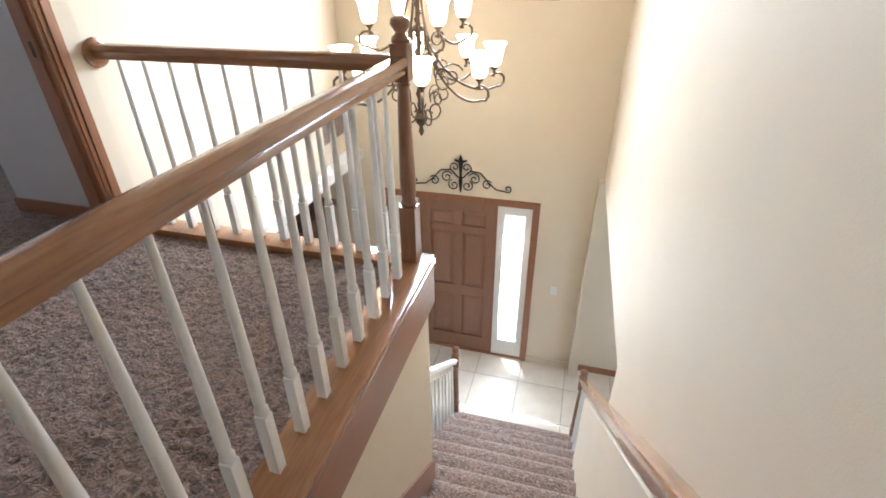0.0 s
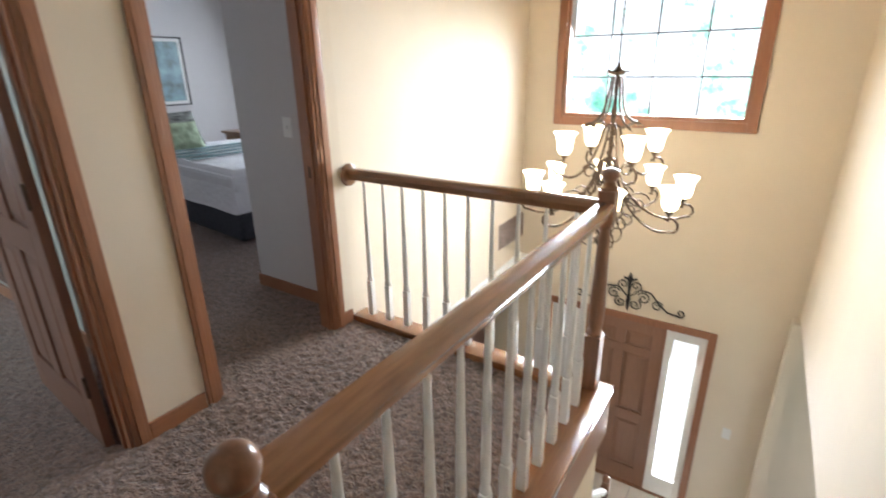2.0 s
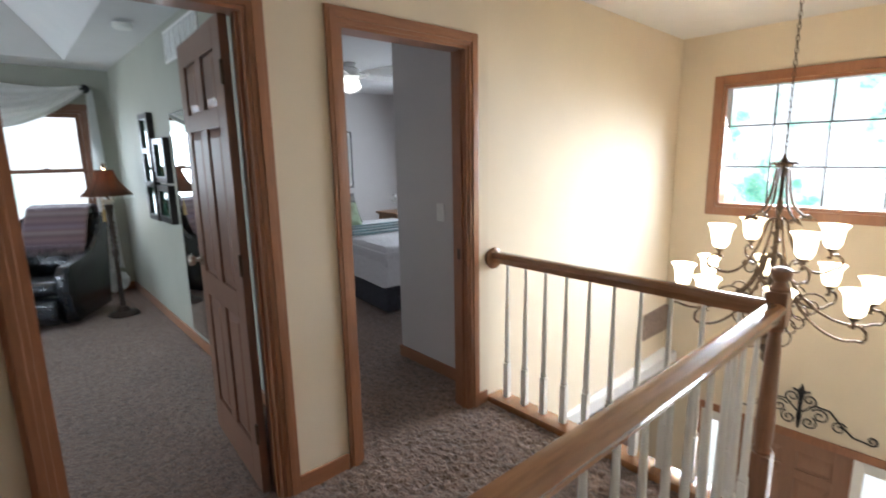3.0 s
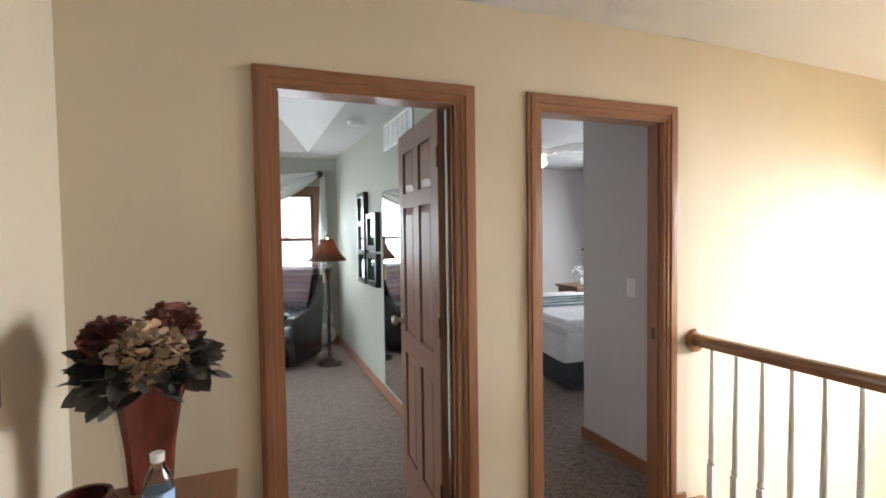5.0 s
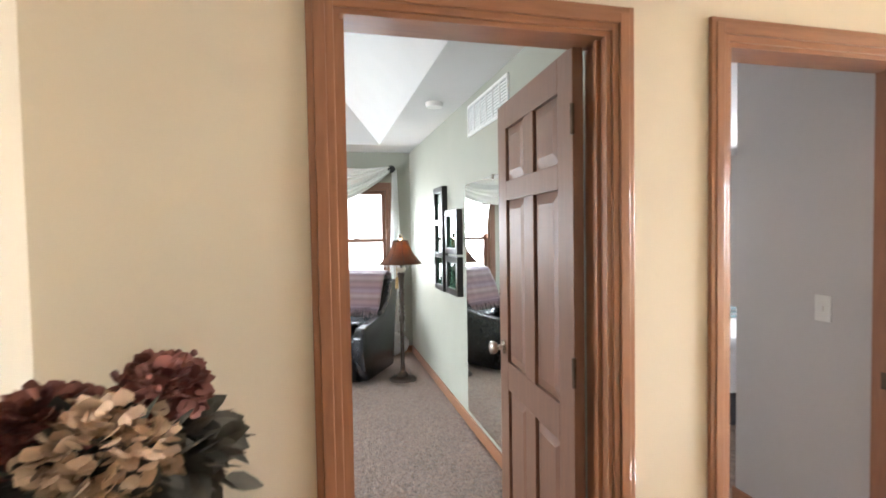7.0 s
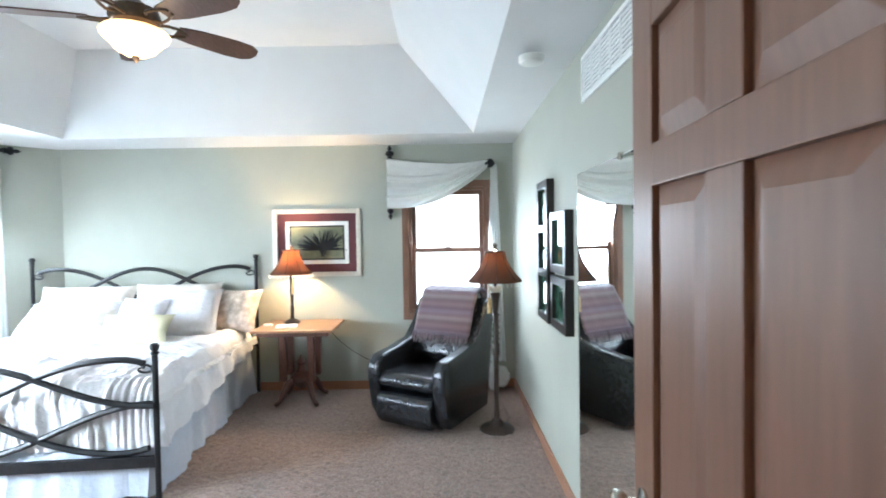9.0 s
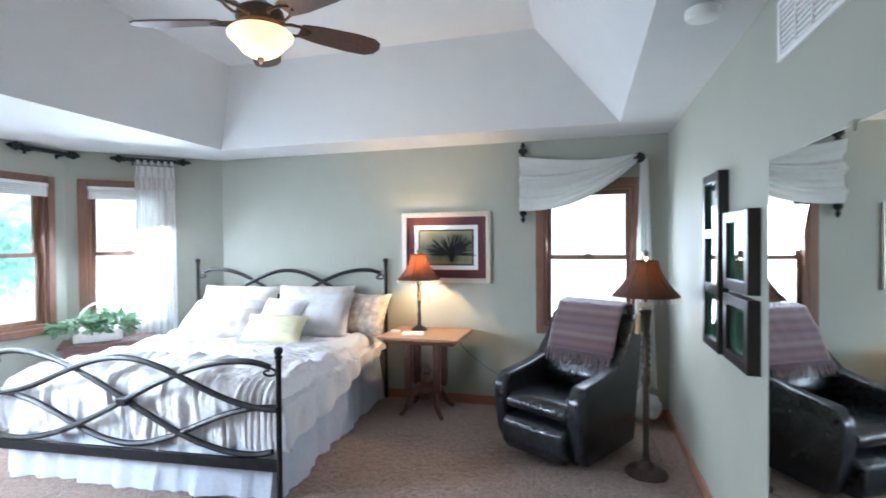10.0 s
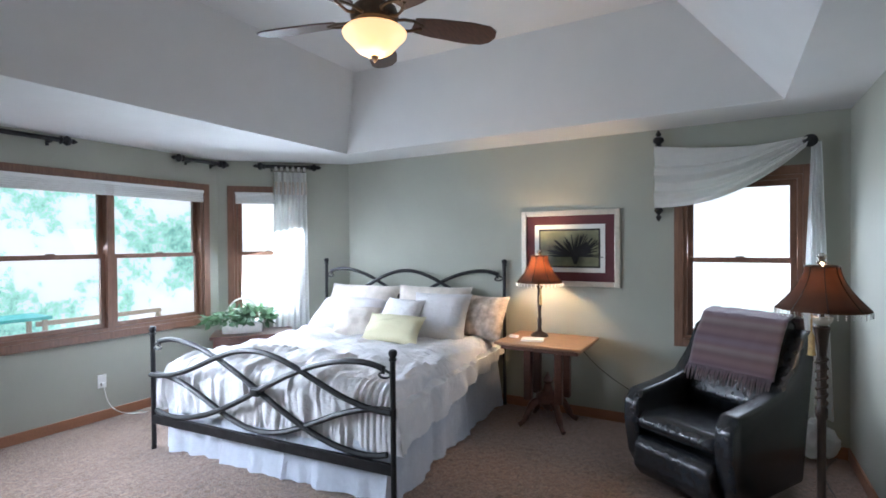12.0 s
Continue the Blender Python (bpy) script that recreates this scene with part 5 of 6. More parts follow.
part("backrest", prism_y([(-0.18, 0.40), (-0.11, 0.52), (-0.23, 0.82), (-0.34, 1.01), (-0.42, 1.04), (-0.50, 1.015), (-0.53, 0.92), (-0.42, 0.5), (-0.32, 0.40)], -0.255, 0.255, 0.035), LEATHER, ac, "", True)
part("remote", box(0.1, -0.385, 0.40, 0.135, -0.362, 0.53, bevel=0.005), DARKF, ac)


def throw_mat():
    m = mat("striped_wool_throw", (0.2, 0.12, 0.12), 0.95, vary=0.2, scale=30, bump=0.5, bscale=120, sheen=0.3)
    n, l = m.node_tree.nodes, m.node_tree.links
    sep, mul, fr, ramp = n.new("ShaderNodeSeparateXYZ"), n.new("ShaderNodeMath"), n.new("ShaderNodeMath"), n.new("ShaderNodeValToRGB")
    l.new(n["Texture Coordinate"].outputs["Object"], sep.inputs[0])
    mul.operation, fr.operation = "MULTIPLY", "FRACT"
    mul.inputs[1].default_value = 5.6
    l.new(sep.outputs["Z"], mul.inputs[0])
    l.new(mul.outputs[0], fr.inputs[0])
    l.new(fr.outputs[0], ramp.inputs[0])
    e = ramp.color_ramp.elements
    ramp.color_ramp.interpolation = "B_SPLINE"
    e[0].position, e[0].color = 0.0, (0.07, 0.04, 0.055, 1)
    e[1].position, e[1].color = 1.0, (0.09, 0.05, 0.06, 1)
    for p, c in ((0.2, (0.17, 0.11, 0.11)), (0.38, (0.06, 0.03, 0.035)), (0.55, (0.21, 0.17, 0.17)), (0.68, (0.11, 0.055, 0.06)), (0.84, (0.15, 0.12, 0.15))):
        k = e.new(p)
        k.color = (*c, 1)
    l.new(ramp.outputs[0], n["Principled BSDF"].inputs["Base Color"])
    return m


THROW = throw_mat()
bm = bmesh.new()
prof = [(-0.565, 0.70), (-0.562, 0.90), (-0.53, 1.035), (-0.43, 1.07), (-0.325, 1.04), (-0.225, 0.89), (-0.16, 0.74), (-0.135, 0.69)]
g = []
for i in range(36):
    t = i / 35 * (len(prof) - 1)
    k = min(int(t), len(prof) - 2)
    f = t - k
    x, z = (prof[k][0] * (1 - f) + prof[k + 1][0] * f, prof[k][1] * (1 - f) + prof[k + 1][1] * f)
    g.append([bm.verts.new((x + 0.006 * noise.noise(Vector((i * 0.2, j * 0.4, 0))), -0.275 + 0.55 * j / 20 + 0.02 * (i / 35), z + 0.006 * noise.noise(Vector((j * 0.5, i * 0.3, 5))))) for j in range(21)])
for i in range(35):
    for j in range(20):
        bm.faces.new((g[i][j], g[i][j + 1], g[i + 1][j + 1], g[i + 1][j]))
th = link("throw_blanket", bm, THROW, True, None)
th.matrix_world = pose(-3.95, 0.275, 0, 0, 0, -30)
sm = th.modifiers.new("thickness", "SOLIDIFY")
sm.thickness = 0.008
tagged(th, "striped brown and purple fringed throw over the armchair", "blanket")
bm = bmesh.new()
rnd = random.Random(7)
for j in range(56):
    y = -0.25 + 0.54 * j / 55
    dx, dy = rnd.uniform(-0.01, 0.02), rnd.uniform(-0.012, 0.012)
    bm_tube(bm, [(-0.128, y, 0.70), (-0.105 + dx * 0.5, y + dy * 0.4, 0.66), (-0.088 + dx, y + dy, 0.605 + rnd.uniform(-0.012, 0.012))], [0.004, 0.004, 0.002], 5)
part("fringe", bm, THROW, th, "knotted wool fringe")

# ---- swag, rods, curtain ----
swg = thing("swag_curtain", "white sheer swag draped over an iron rod", "curtain")
bm = bmesh.new()
nu, nv = 50, 36
g = []
for i in range(nu + 1):
    u = i / nu
    row = []
    for j in range(nv + 1):
        v = j / nv
        y = -0.15 + 0.99 * u
        topz = 2.30 - 0.03 * u
        depth = 0.07 + 0.42 * (1 - u ** 2.3)
        z = topz - depth * v + 0.014 * math.sin(v * 16 + 3 * u) * (1 - v) - 0.06 * math.sin(math.pi * u) * (1 - v)
        x = HW + 0.105 + 0.03 * math.sin(v * (17 - 5 * u) + 5 * u) + 0.012 * math.sin(v * 41 + 9 * u * u) + 0.015 * v
        row.append(bm.verts.new((x, y, z)))
    g.append(row)
for i in range(nu):
    for j in range(nv):
        bm.faces.new((g[i][j], g[i][j + 1], g[i + 1][j + 1], g[i + 1][j]))
part("swag", bm, SWAGM, swg, "gathered white swag", True)


def drape(x_of, n, w0, w1, z0, z1, folds, amp, m, material, root, name):
    bm = bmesh.new()
    rows = []
    nz_ = 24
    for j in range(nz_ + 1):
        t = j / nz_
        w = w0 + (w1 - w0) * t
        rows.append([bm.verts.new(((k / n - 0.5) * w + x_of * t, amp * (0.5 + 0.5 * t) * math.sin(folds * 2 * math.pi * k / n + 0.6 * math.sin(3 * t)), z0 + (z1 - z0) * t)) for k in range(n + 1)])
    for j in range(nz_):
        for k in range(n):
            bm.faces.new((rows[j][k], rows[j][k + 1], rows[j + 1][k + 1], rows[j + 1][k]))
    return part(name, bm, material, root, "", True, m)


drape(-0.0, 30, 0.06, 0.20, 2.23, 0.28, 4, 0.025, Matrix.Translation((HW + 0.075, 0.90, 0)) @ Matrix.Rotation(radians(90), 4, "Z"), SHEER, swg, "tail")
bm = bmesh.new()
bmesh.ops.create_icosphere(bm, subdivisions=4, radius=0.10)
for v in bm.verts:
    v.co.z *= 1.25
    v.co *= 1 + 0.4 * noise.noise(v.co * 13) + 0.15 * noise.noise(v.co * 34)
part("pooled_end", bm, SHEER, swg, "white fabric pooled near the floor", True, Matrix.Translation((HW + 0.13, 0.90, 0.155)))
rp = thing("curtain_bracket", "dark iron curtain post with finials beside the window", "curtain rod", (HW + 0.05, -0.125, 0))
part("post", lathe([(0.005, 1.70), (0.024, 1.735), (0.01, 1.755), (0.036, 1.785), (0.018, 1.82), (0.017, 1.84), (0.017, 2.28), (0.034, 2.30), (0.016, 2.32), (0.044, 2.345), (0.038, 2.37), (0.014, 2.385), (0.024, 2.40), (0.004, 2.435)], 12), IRON, rp, "", True)
part("wall_arm", boxes((-0.05, -0.008, 1.86, 0.0, 0.008, 1.876), (-0.05, -0.008, 2.24, 0, 0.008, 2.256)), IRON, rp)
rk = thing("curtain_holdback", "round dark iron holdback at the swag corner", "curtain rod", (HW, 0.86, 2.235))
part("disc", lathe([(0.01, 0), (0.012, 0.09), (0.04, 0.1), (0.045, 0.115), (0.03, 0.125), (0.008, 0.13)], 18), IRON, rk, "", True, Matrix.Rotation(radians(90), 4, "Y"))


def short_rod(m, ln):
    r = thing("curtain_rod", "short dark iron curtain rod with carved finials", "curtain rod", group="bay curtain rods")
    r.matrix_world = m
    part("rod", tube([(0, 0.07, 0), (ln, 0.07, 0)], 0.02, 10), IRON, r, "", True)
    for x, s in ((0, -1), (ln, 1)):
        part("finial", lathe([(0.02, 0), (0.036, 0.008), (0.022, 0.022), (0.042, 0.05), (0.036, 0.07), (0.016, 0.085), (0.022, 0.1), (0.004, 0.13)], 12), IRON, r, "", True, Matrix.Translation((x, 0.07, 0)) @ Matrix.Rotation(radians(90 * s), 4, "Y"))
    for x in (0.06, ln - 0.06):
        part("bracket", boxes((x - 0.008, 0, -0.03, x + 0.008, 0.078, -0.016), (x - 0.01, 0, -0.05, x + 0.01, 0.012, 0.03)), IRON, r)


short_rod(Matrix.Translation((-3.76, BY, 2.40)), 0.40)
short_rod(Matrix.Translation((-2.30, BY, 2.40)), 0.55)
short_rod(BAYM @ Matrix.Translation((0.44, 0, 2.39)), 0.46)
ct = thing("tab_curtain", "white sheer tab-top curtain with cream ruffle", "curtain")
drape(0.0, 50, 0.34, 0.40, 2.33, 0.02, 6, 0.028, BAYM @ Matrix.Translation((0.64, 0.075, 0)), SHEER, ct, "panel")
drape(0.0, 50, 0.36, 0.36, 2.22, 2.08, 8, 0.05, BAYM @ Matrix.Translation((0.64, 0.078, 0)), CREAMC, ct, "ruffle")
for k in range(6):
    part("tab", tube([(0.49 + 0.06 * k, 0.07 + 0.022 * math.cos(a), 2.37 + 0.024 * math.sin(a)) for a in [i * math.pi / 6 for i in range(13)]], 0.014, 5, 0.3), SWAGM, ct, "", False, BAYM)

# ---- ceiling fan ----
def ceiling_fan(at, top, label, blade_mat, bowl_mat, metal, turn, bowl_r=0.14):
    f = thing("ceiling_fan", label, "ceiling fan", at)
    part("canopy", lathe([(0.03, top - 0.06), (0.065, top - 0.03), (0.07, top)], 18), metal, f, "", True)
    part("downrod", lathe([(0.013, 0.17), (0.013, top - 0.05)], 10), metal, f, "", True)
    part("motor", lathe([(0.05, 0.05), (0.075, 0.06), (0.11, 0.08), (0.12, 0.11), (0.11, 0.15), (0.06, 0.175), (0.03, 0.2)], 24), metal, f, "", True)
    part("light_bowl", lathe([(0.004, -0.085), (0.05, -0.078), (0.09, -0.055), (0.12, -0.02), (bowl_r, 0.015), (bowl_r + 0.004, 0.03), (bowl_r - 0.01, 0.045)], 28), bowl_mat, f, "lit glass bowl", True)
    part("finial", lathe([(0.003, -0.115), (0.014, -0.1), (0.02, -0.085), (0.008, -0.078)], 12), metal, f, "", True)
    for k in range(5):
        a = radians(turn + 72 * k)
        bm = bmesh.new()
        bm_prism(bm, [(0.2, -0.05), (0.3, -0.07), (0.5, -0.083), (0.6, -0.076), (0.645, -0.048), (0.66, 0), (0.645, 0.048), (0.6, 0.076), (0.5, 0.083), (0.3, 0.07), (0.2, 0.05)], -0.004, 0.004)
        mm = Matrix.Rotation(a, 4, "Z") @ Matrix.Translation((0, 0, 0.10)) @ Matrix.Rotation(radians(-13), 4, "X")
        bl = part("blade", bm, blade_mat, f, "", False, mm)
        for s in (-1, 1):
            part("blade_bracket", tube([(0.09, s * 0.01, 0.0), (0.14, s * 0.045, -0.012), (0.19, s * 0.04, -0.008), (0.25, s * 0.012, -0.007)], 0.008, 6), metal, bl, "", True, mm)
    return f


ceiling_fan((-2.33, -1.15, 2.545), TZ - 2.545, "bronze ceiling fan with walnut blades and lit amber bowl", BLADE, BOWL, BRONZE, 68, 0.155)
lamp("fan_bulb", "POINT", 3, pose(-2.33, -1.15, 2.42), (1, 0.72, 0.45), 0.08)
ceiling_fan((-2.8, 2.97, 2.23), CZ - 2.23, "white ceiling fan with lit globe in the second bedroom", WHITE, BOWLW, WHITE, 20, 0.1)

# ---- bay shelf, basket plant, outlet ----
hc = thing("bay_chest", "low dark wooden chest under the bay window", "chest", (-3.83, -3.93, 0), -42)
part("body", box(-0.36, -0.2, 0.05, 0.36, 0.2, 0.6, bevel=0.008), DARKWOOD, hc)
part("top", box(-0.39, -0.23, 0.6, 0.39, 0.23, 0.63, bevel=0.008), DARKWOOD, hc)
for s in (-1, 1):
    part("door", box(s * 0.18 - 0.16, 0.2, 0.1, s * 0.18 + 0.16, 0.214, 0.56, bevel=0.004), DARKWOOD, hc)
    for q in (-1, 1):
        part("foot", box(s * 0.33 - 0.03, q * 0.17 - 0.03, 0, s * 0.33 + 0.03, q * 0.17 + 0.03, 0.05), DARKWOOD, hc)


def leaf_mesh(ln, wd):
    bm = bmesh.new()
    pts = [(0, 0), (0.25, 0.42), (0.5, 0.5), (0.78, 0.3), (1, 0)]
    mid = [bm.verts.new((t * ln, 0, 0.02 * ln * math.sin(t * 3))) for t, _ in pts]
    up = [bm.verts.new((t * ln, w * wd, 0.12 * w * wd)) for t, w in pts[1:-1]]
    dn = [bm.verts.new((t * ln, -w * wd, 0.12 * w * wd)) for t, w in pts[1:-1]]
    for sd in (up, dn):
        bm.faces.new((mid[0], mid[1], sd[0]))
        bm.faces.new((mid[1], mid[2], sd[1], sd[0]))
        bm.faces.new((mid[2], mid[3], sd[2], sd[1]))
        bm.faces.new((mid[3], mid[4], sd[2]))
    return bm


def scatter(root, name, count, ln, wd, centre, radius, material, seed, squash=0.7, low=-0.2):
    """Many leaves of one kind round a centre, joined as one mesh."""
    rr = random.Random(seed)
    src = leaf_mesh(1, 1)
    src.verts.ensure_lookup_table()
    src.verts.index_update()
    vs = [v.co.copy() for v in src.verts]
    fs = [[v.index for v in f.verts] for f in src.faces]
    src.free()
    verts, faces = [], []
    for _ in range(count):
        a, b = rr.uniform(0, 2 * math.pi), math.asin(rr.uniform(low, 1))
        d = Vector((math.cos(a) * math.cos(b), math.sin(a) * math.cos(b), math.sin(b) * squash))
        p = Vector(centre) + d * radius * rr.uniform(0.55, 1.0)
        s = rr.uniform(0.7, 1.25)
        q = (d + Vector((rr.uniform(-0.6, 0.6), rr.uniform(-0.6, 0.6), rr.uniform(-0.7, 0.3)))).to_track_quat("X", "Z").to_matrix()
        q = q @ Matrix.Rotation(rr.uniform(-1, 1), 3, "X")
        base = len(verts)
        verts += [p + q @ Vector((v.x * ln * s, v.y * wd * s, v.z * ln * s)) for v in vs]
        faces += [[base + i for i in f] for f in fs]
    me = bpy.data.meshes.new(name)
    me.from_pydata(verts, [], faces)
    me.materials.append(material)
    ob = new(name, me)
    ob.parent = root
    return tagged(ob, kind="stuff")


bp_ = thing("basket_plant", "leafy green plant in a white wicker basket", "plant", (-3.76, -4.0, 0.63), -42)
part("basket", boxes((-0.19, -0.09, 0, 0.19, 0.09, 0.1), (-0.2, -0.1, 0.1, 0.2, 0.1, 0.125), bevel=0.012), WICKER, bp_, "white wicker trough basket", True)
part("basket_handle", tube([(0.17 * math.cos(a), 0, 0.1 + 0.25 * math.sin(a)) for a in [i * math.pi / 14 for i in range(15)]], 0.011, 6), WICKER, bp_, "", True)
scatter(bp_, "foliage", 190, 0.09, 0.042, (-0.12, 0, 0.13), 0.2, LEAFB, 3, 0.6, -0.05)
scatter(bp_, "foliage", 190, 0.09, 0.042, (0.14, 0, 0.12), 0.22, LEAFB, 13, 0.5, -0.15)
ot = thing("power_outlet", "white power outlet with a plugged-in cord", "outlet", (-2.62, BY, 0.34))
part("plate", box(-0.036, 0, -0.058, 0.036, 0.006, 0.058, bevel=0.003), PLASTIC, ot)
part("plug", box(-0.016, 0.006, -0.04, 0.016, 0.035, -0.01, bevel=0.004), PLASTIC, ot)
part("cord", tube(bezier([(0, 0.035, -0.025), (0.0, 0.07, -0.2), (-0.05, 0.06, -0.33), (-0.3, 0.15, -0.334)], 16), 0.004, 6), PLASTIC, ot, "white cord")

# ---- hall dresser, vase, bottle, jar ----
dr = thing("hall_dresser", "honey oak dresser against the hall end wall", "dresser", (0.36, HY + 0.015, 0))
part("top", box(-0.015, 0, 0.76, 1.02, 0.50, 0.785, bevel=0.006), OAKX, dr)
part("body", box(0, 0.0, 0.04, 1.0, 0.47, 0.76, bevel=0.004), OAKX, dr)
for r in range(3):
    for c in range(2):
        d = part("drawer", box(0.03 + c * 0.48, 0.47, 0.08 + r * 0.225, 0.49 + c * 0.48, 0.486, 0.285 + r * 0.225, bevel=0.005), OAKX, dr)
        part("knob", lathe([(0.006, 0), (0.006, 0.015), (0.015, 0.02), (0.012, 0.03)], 10), BRONZE, d, "", True, Matrix.Translation((0.26 + c * 0.48, 0.486, 0.185 + r * 0.225)) @ Matrix.Rotation(radians(-90), 4, "X"))
va = thing("vase", "tall flared square maroon ceramic vase", "vase", (0.35, -0.30, 0.785), 20)
bm = bmesh.new()
rings = []
for w, z in ((0.05, 0), (0.055, 0.02), (0.062, 0.12), (0.078, 0.24), (0.098, 0.31), (0.088, 0.31), (0.068, 0.24), (0.045, 0.05)):
    rings.append([bm.verts.new((sx * w, sy * w, z)) for sx, sy in ((-1, -0.8), (-0.8, -1), (0.8, -1), (1, -0.8), (1, 0.8), (0.8, 1), (-0.8, 1), (-1, 0.8))])
for a, b in zip(rings, rings[1:]):
    for i in range(8):
        bm.faces.new((a[i], a[(i + 1) % 8], b[(i + 1) % 8], b[i]))
bm.faces.new(rings[0][::-1])
bm.faces.new(rings[-1])
part("body", bm, VASEM, va, "", True)
bq = thing("silk_bouquet", "peach and burgundy hydrangeas with dusty green leaves", "flowers", (0.36, -0.287, 1.075))
scatter(bq, "leaves", 320, 0.062, 0.044, (0, 0.0, 0.05), 0.14, LEAF, 5, 0.6, -0.3)
scatter(bq, "leaves", 130, 0.062, 0.042, (0.02, 0.0, 0.035), 0.155, LEAF, 15, 0.6, -0.6)
for c, rad, material, sd, nm in (((0.085, 0.01, 0.09), 0.088, PETALP, 8, "peach_bloom"), ((0.04, -0.075, 0.125), 0.066, PETALR, 9, "burgundy_bloom"), ((-0.02, 0.055, 0.15), 0.06, PETALR, 10, "burgundy_bloom")):
    scatter(bq, nm, 620, 0.024, 0.026, c, rad, material, sd, 0.9, -0.6)
bm = bmesh.new()
rr = random.Random(12)
for k in range(40):
    bmesh.ops.create_icosphere(bm, subdivisions=1, radius=0.007, matrix=Matrix.Translation((-0.01 + rr.uniform(-0.05, 0.05), 0.05 + rr.uniform(-0.05, 0.05), 0.185 + rr.uniform(-0.03, 0.025))))
part("berries", bm, PETALR, bq, "dark red berries")
bt = thing("water_bottle", "clear plastic water bottle with blue label", "bottle", (0.67, -0.225, 0.785))
part("bottle", lathe([(0.03, 0), (0.032, 0.01), (0.0315, 0.1), (0.032, 0.13), (0.026, 0.155), (0.014, 0.18), (0.013, 0.195)], 20), CLEAR, bt, "", True)
part("label", lathe([(0.0325, 0.075), (0.0325, 0.125)], 20, cap=False), BLUELABEL, bt, "blue wrapped label", True)
part("cap", lathe([(0.0145, 0.19), (0.015, 0.208), (0.013, 0.21)], 14), PLASTIC, bt, "", True)
jr = thing("ceramic_jar", "round glazed brown jar on the dresser", "jar", (0.66, -0.37, 0.785))
part("body", lathe([(0.035, 0), (0.06, 0.02), (0.072, 0.06), (0.066, 0.105), (0.052, 0.125), (0.056, 0.135), (0.046, 0.135), (0.05, 0.1)], 24), VASEM, jr, "", True)

# ---- second bedroom ----
b2 = thing("guest_bed", "guest bed with white spread and charcoal skirt", "bed", (-2.65, 3.45, 0), -6)
part("skirt", box(-1.0, -0.74, 0.03, 0.98, 0.74, 0.34, bevel=0.02), BLACKC, b2, "charcoal bed skirt")
bm = bmesh.new()
n = 40
g = []
for i in range(n + 1):
    row = []
    for j in range(n + 1):
        u, v = i / n, j / n * 2 - 1
        x, y = -1.05 + 2.09 * u, 0.80 * v
        e = max(0, (abs(v) - 0.88) / 0.12, (u - 0.94) / 0.06)
        z = 0.64 - 0.34 * e ** 1.3 + 0.012 * noise.noise(Vector((x * 3, y * 3, 0)))
        row.append(bm.verts.new((x, y, z)))
    g.append(row)
for i in range(n):
    for j in range(n):
        bm.faces.new((g[i][j], g[i + 1][j], g[i + 1][j + 1], g[i][j + 1]))
part("spread", bm, SHEET, b2, "white bedspread", True)
part("mattress", box(-1.02, -0.75, 0.3, 0.96, 0.75, 0.6, bevel=0.03), SHEET, b2)
for k in range(4):
    part("stripe", box(-0.55 + 0.2 * k, -0.7, 0.655, -0.47 + 0.2 * k, 0.7, 0.662), BLUEART, b2, "blue woven stripe")
pillow("dark patterned pillow on the guest bed", (-3.55, 3.2, 0.84), 0.5, 0.42, 0.16, 60, 86, DARKPILLOW, "guest pillows")
pillow("sage green pillow on the guest bed", (-3.4, 3.15, 0.78), 0.42, 0.34, 0.14, 55, 80, ROSEPILLOW, "guest pillows")
ns = thing("nightstand", "pine nightstand beside the guest bed", "nightstand", (-3.75, 4.3, 0))
part("body", box(-0.22, -0.25, 0.05, 0.22, 0.25, 0.68, bevel=0.006), PINE, ns)
part("top", box(-0.25, -0.28, 0.68, 0.25, 0.28, 0.71, bevel=0.006), PINE, ns)
part("drawer", box(0.22, -0.21, 0.48, 0.236, 0.21, 0.64, bevel=0.004), PINE, ns)
fv = thing("flower_vase", "small vase of white flowers on the nightstand", "flowers", (-3.66, 4.2, 0.71))
part("vase", lathe([(0.03, 0), (0.045, 0.05), (0.025, 0.1), (0.035, 0.12)], 14), WHITE, fv, "", True)
scatter(fv, "petals", 90, 0.05, 0.04, (0, 0, 0.16), 0.09, SWAGM, 22, 0.8, -0.2)
copy_thing(tl, pose(-3.62, 4.43, 0.71))
picture("wall_picture", "blue grey print in a black frame over the guest bed", Matrix.Translation((-4.9, 3.72, 1.0)) @ Matrix.Rotation(radians(90), 4, "Z"), 0.5, 0.86, 0.02, 0.02, DARKF, [(0.015, MATB), (0.06, BLUEART)])

# ---- lower room ----
cb = thing("china_cabinet", "tall dark wooden cabinet in the lower room", "cabinet", (-0.75, 4.25, FZ))
part("body", box(-0.45, -0.22, 0.06, 0.45, 0.3, 1.9, bevel=0.01), DARKWOOD, cb)
part("cornice", box(-0.5, -0.27, 1.9, 0.5, 0.32, 1.98, bevel=0.015), DARKWOOD, cb)
part("plinth", box(-0.47, -0.24, 0, 0.47, 0.31, 0.06), DARKWOOD, cb)
for s in (-1, 1):
    part("door", box(s * 0.22 - 0.2, -0.236, 0.12, s * 0.22 + 0.2, -0.22, 1.84, bevel=0.005), DARKWOOD, cb)

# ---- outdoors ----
# The distance glows by emission; sunlit, overexposed white is mixed into the leaf colours.
BD1 = backdrop_mat("glowing_garden_distance", (1, 1, 1), (0.5, 0.88, 0.72), (0.16, 0.45, 0.36), 1.35, 0.36)
BD2 = backdrop_mat("glowing_street_distance", (1, 1, 1), (0.42, 0.85, 0.66), (0.12, 0.45, 0.32), 1.7, 0.3)
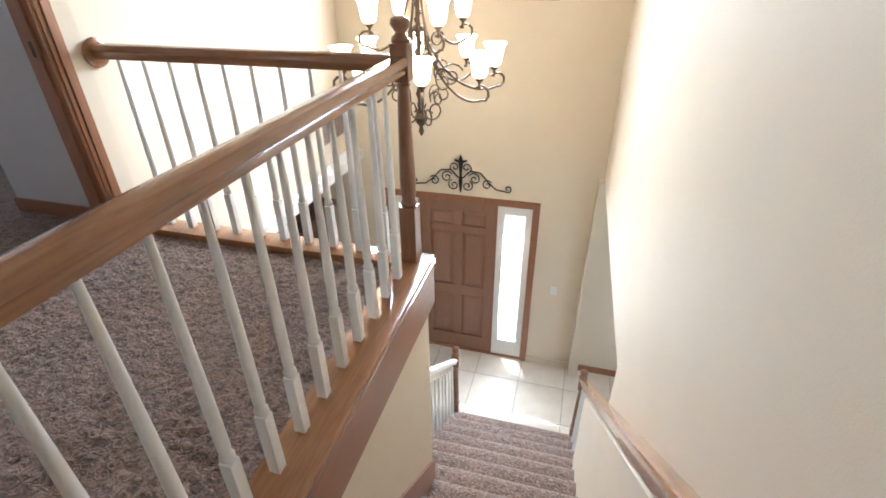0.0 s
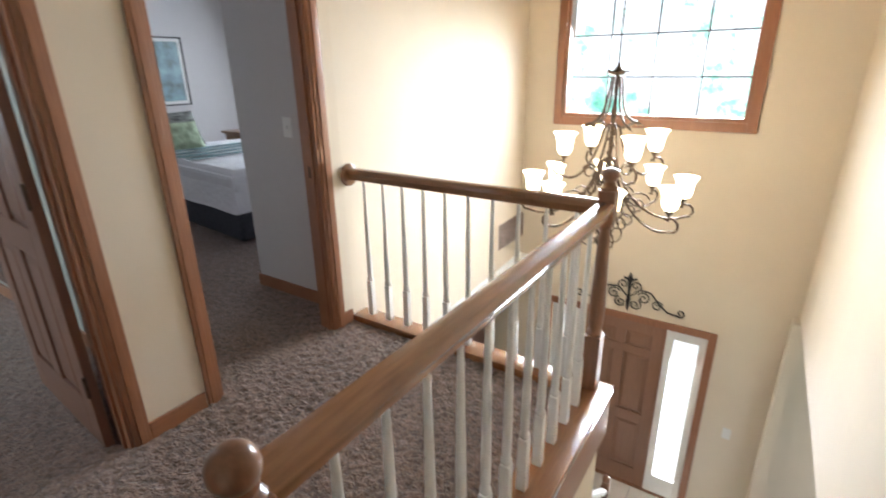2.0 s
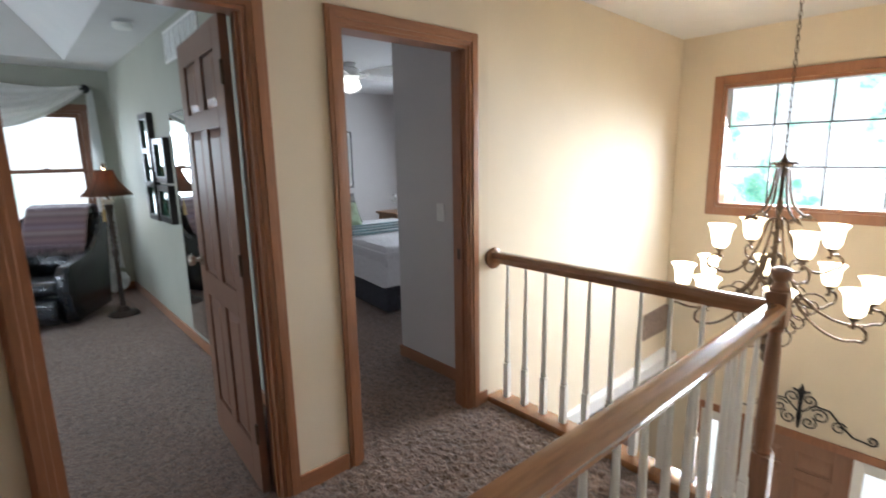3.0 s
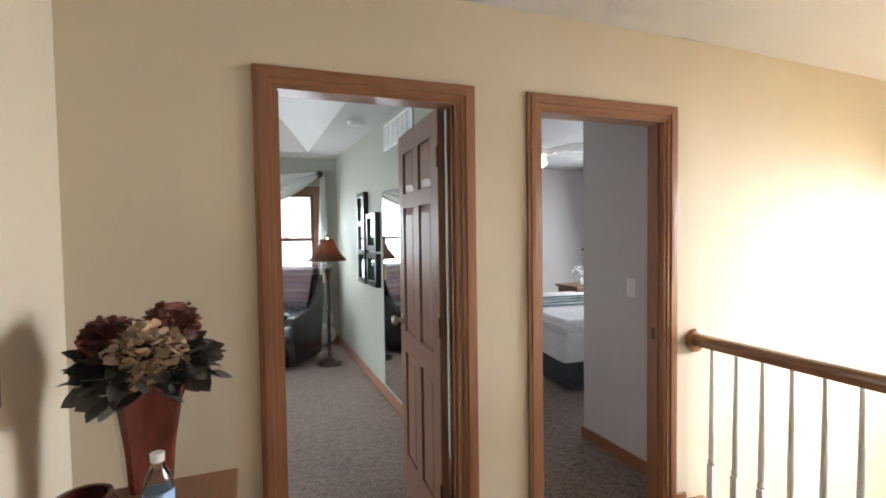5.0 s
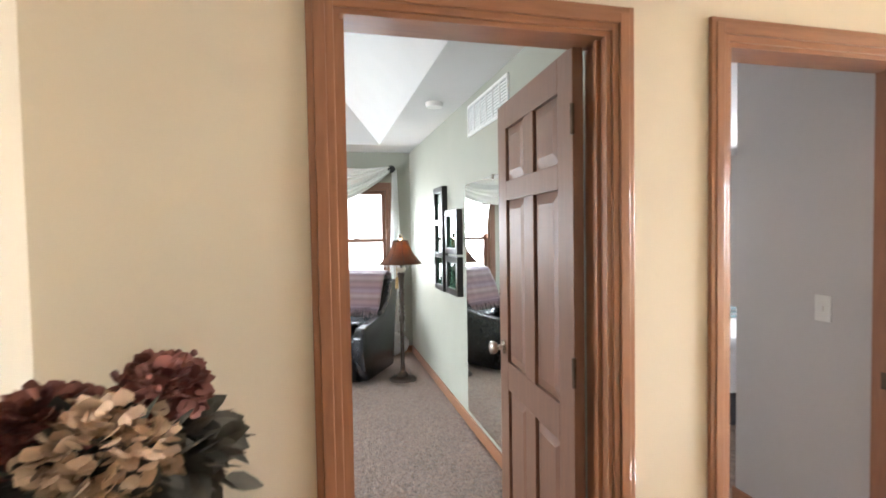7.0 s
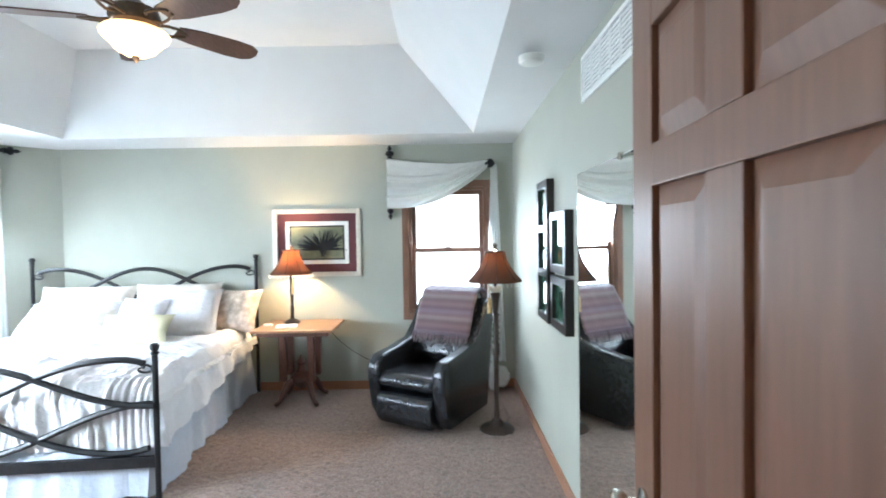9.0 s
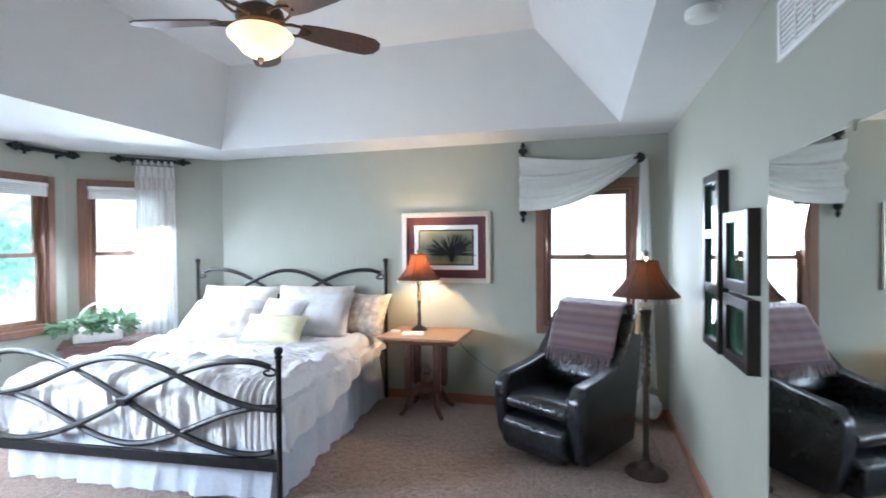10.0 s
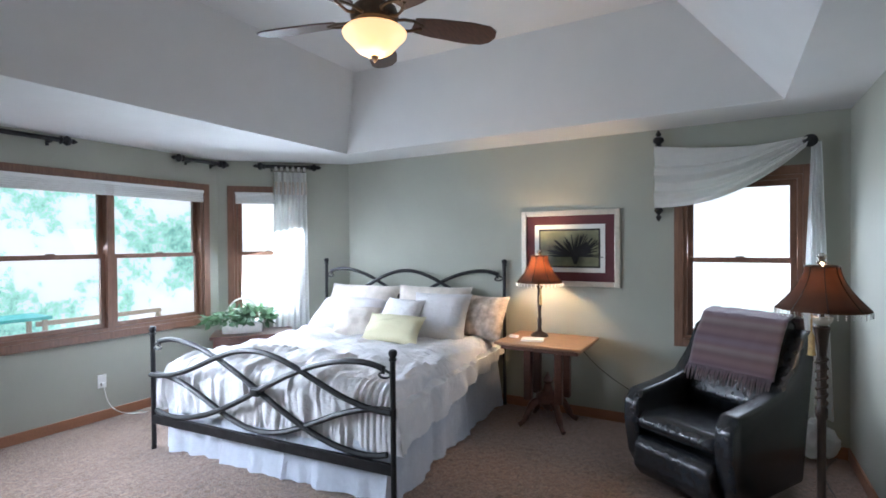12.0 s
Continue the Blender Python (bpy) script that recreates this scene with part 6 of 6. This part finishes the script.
BD3 = backdrop_mat("glowing_white_distance", (1, 1, 1), (0.95, 1, 0.97), (0.75, 0.95, 0.85), 1.7, 0.4)


def backdrop(name, rows, material, label):
    ob = struct(name, boxes(*rows), material, label, "backdrop")
    ob.visible_shadow = False


backdrop("backdrop_garden", [(-17, -22.2, -6, 25, -22, 22)], BD1, "glowing backdrop of sunlit green trees beyond the garden")
backdrop("backdrop_street", [(-12, 22, -8, 22, 22.2, 16)], BD2, "glowing backdrop of trees and sky across the street")
backdrop("backdrop_side", [(-26.2, -22, -6, -26, 26, 16), (-45, -22.2, -6, -17.01, -22, 22)], BD3, "glowing white backdrop for the overexposed view beside the house")
# Pale ground added so that the sidelights look out on overexposed white.
struct("pavement", box(-6, FY + 0.2, FZ - 0.349, 10, 16, FZ - 0.25), mat("pale_sidelight_white", (0.62, 0.61, 0.58), 0.9, vary=0.1, scale=3), "pale slab added to whiten the view through the sidelights", "pavement")
struct("ground", box(-60, -60, FZ - 0.5, 60, 60, FZ - 0.35), mat("lawn_grass", (0.27, 0.42, 0.27), 0.95, vary=0.4, scale=1.5), "green lawn around the house", "ground")
ss = thing("swing_set", "wooden play tower with swing beam on the lawn", "swing set", (-7.9, -20.4, FZ - 0.35))
SW = mat("weathered_play_wood", (0.42, 0.3, 0.24), 0.8, vary=0.2, scale=10)
for x in (0, 1.3):
    for y in (0, 1.2):
        part("post", box(x - 0.06, y - 0.06, 0, x + 0.06, y + 0.06, 2.4), SW, ss)
part("platform", box(-0.1, -0.1, 1.2, 1.4, 1.3, 1.3), SW, ss)
part("beam", box(-4.2, 0.5, 2.1, 0, 0.64, 2.25), SW, ss)
for s in (-1, 1):
    part("beam_leg", tube([(-4.1, 0.57, 2.2), (-4.1, 0.57 + s * 0.9, 0)], 0.06, 6), SW, ss)
part("roof", boxes((-0.15, -0.15, 2.4, 1.45, 1.35, 2.5)), mat("teal_canvas", (0.1, 0.4, 0.4), 0.8), ss)

# ---- foyer tiles ----
tile_root = tagged(thing("floor_foyer", "cream ceramic tiles on the foyer floor", "floor"), kind="structure")
tm = bpy.data.meshes.new("tile")
bm = box(-0.247, -0.247, -0.012, 0.247, 0.247, 0.0, bevel=0.003)
bm.to_mesh(tm)
bm.free()
tm.materials.append(TILE)
for i in range(-6, 5):
    for j in range(0, 7):
        x, y = 1.80 + 0.5 * i - 0.25, 3.95 + 0.5 * (j - 5) + 0.25
        if x > 4.0 or y > FY:
            continue
        t = new("tile", tm)
        t.parent = tile_root
        t.location = (x, y, FZ)
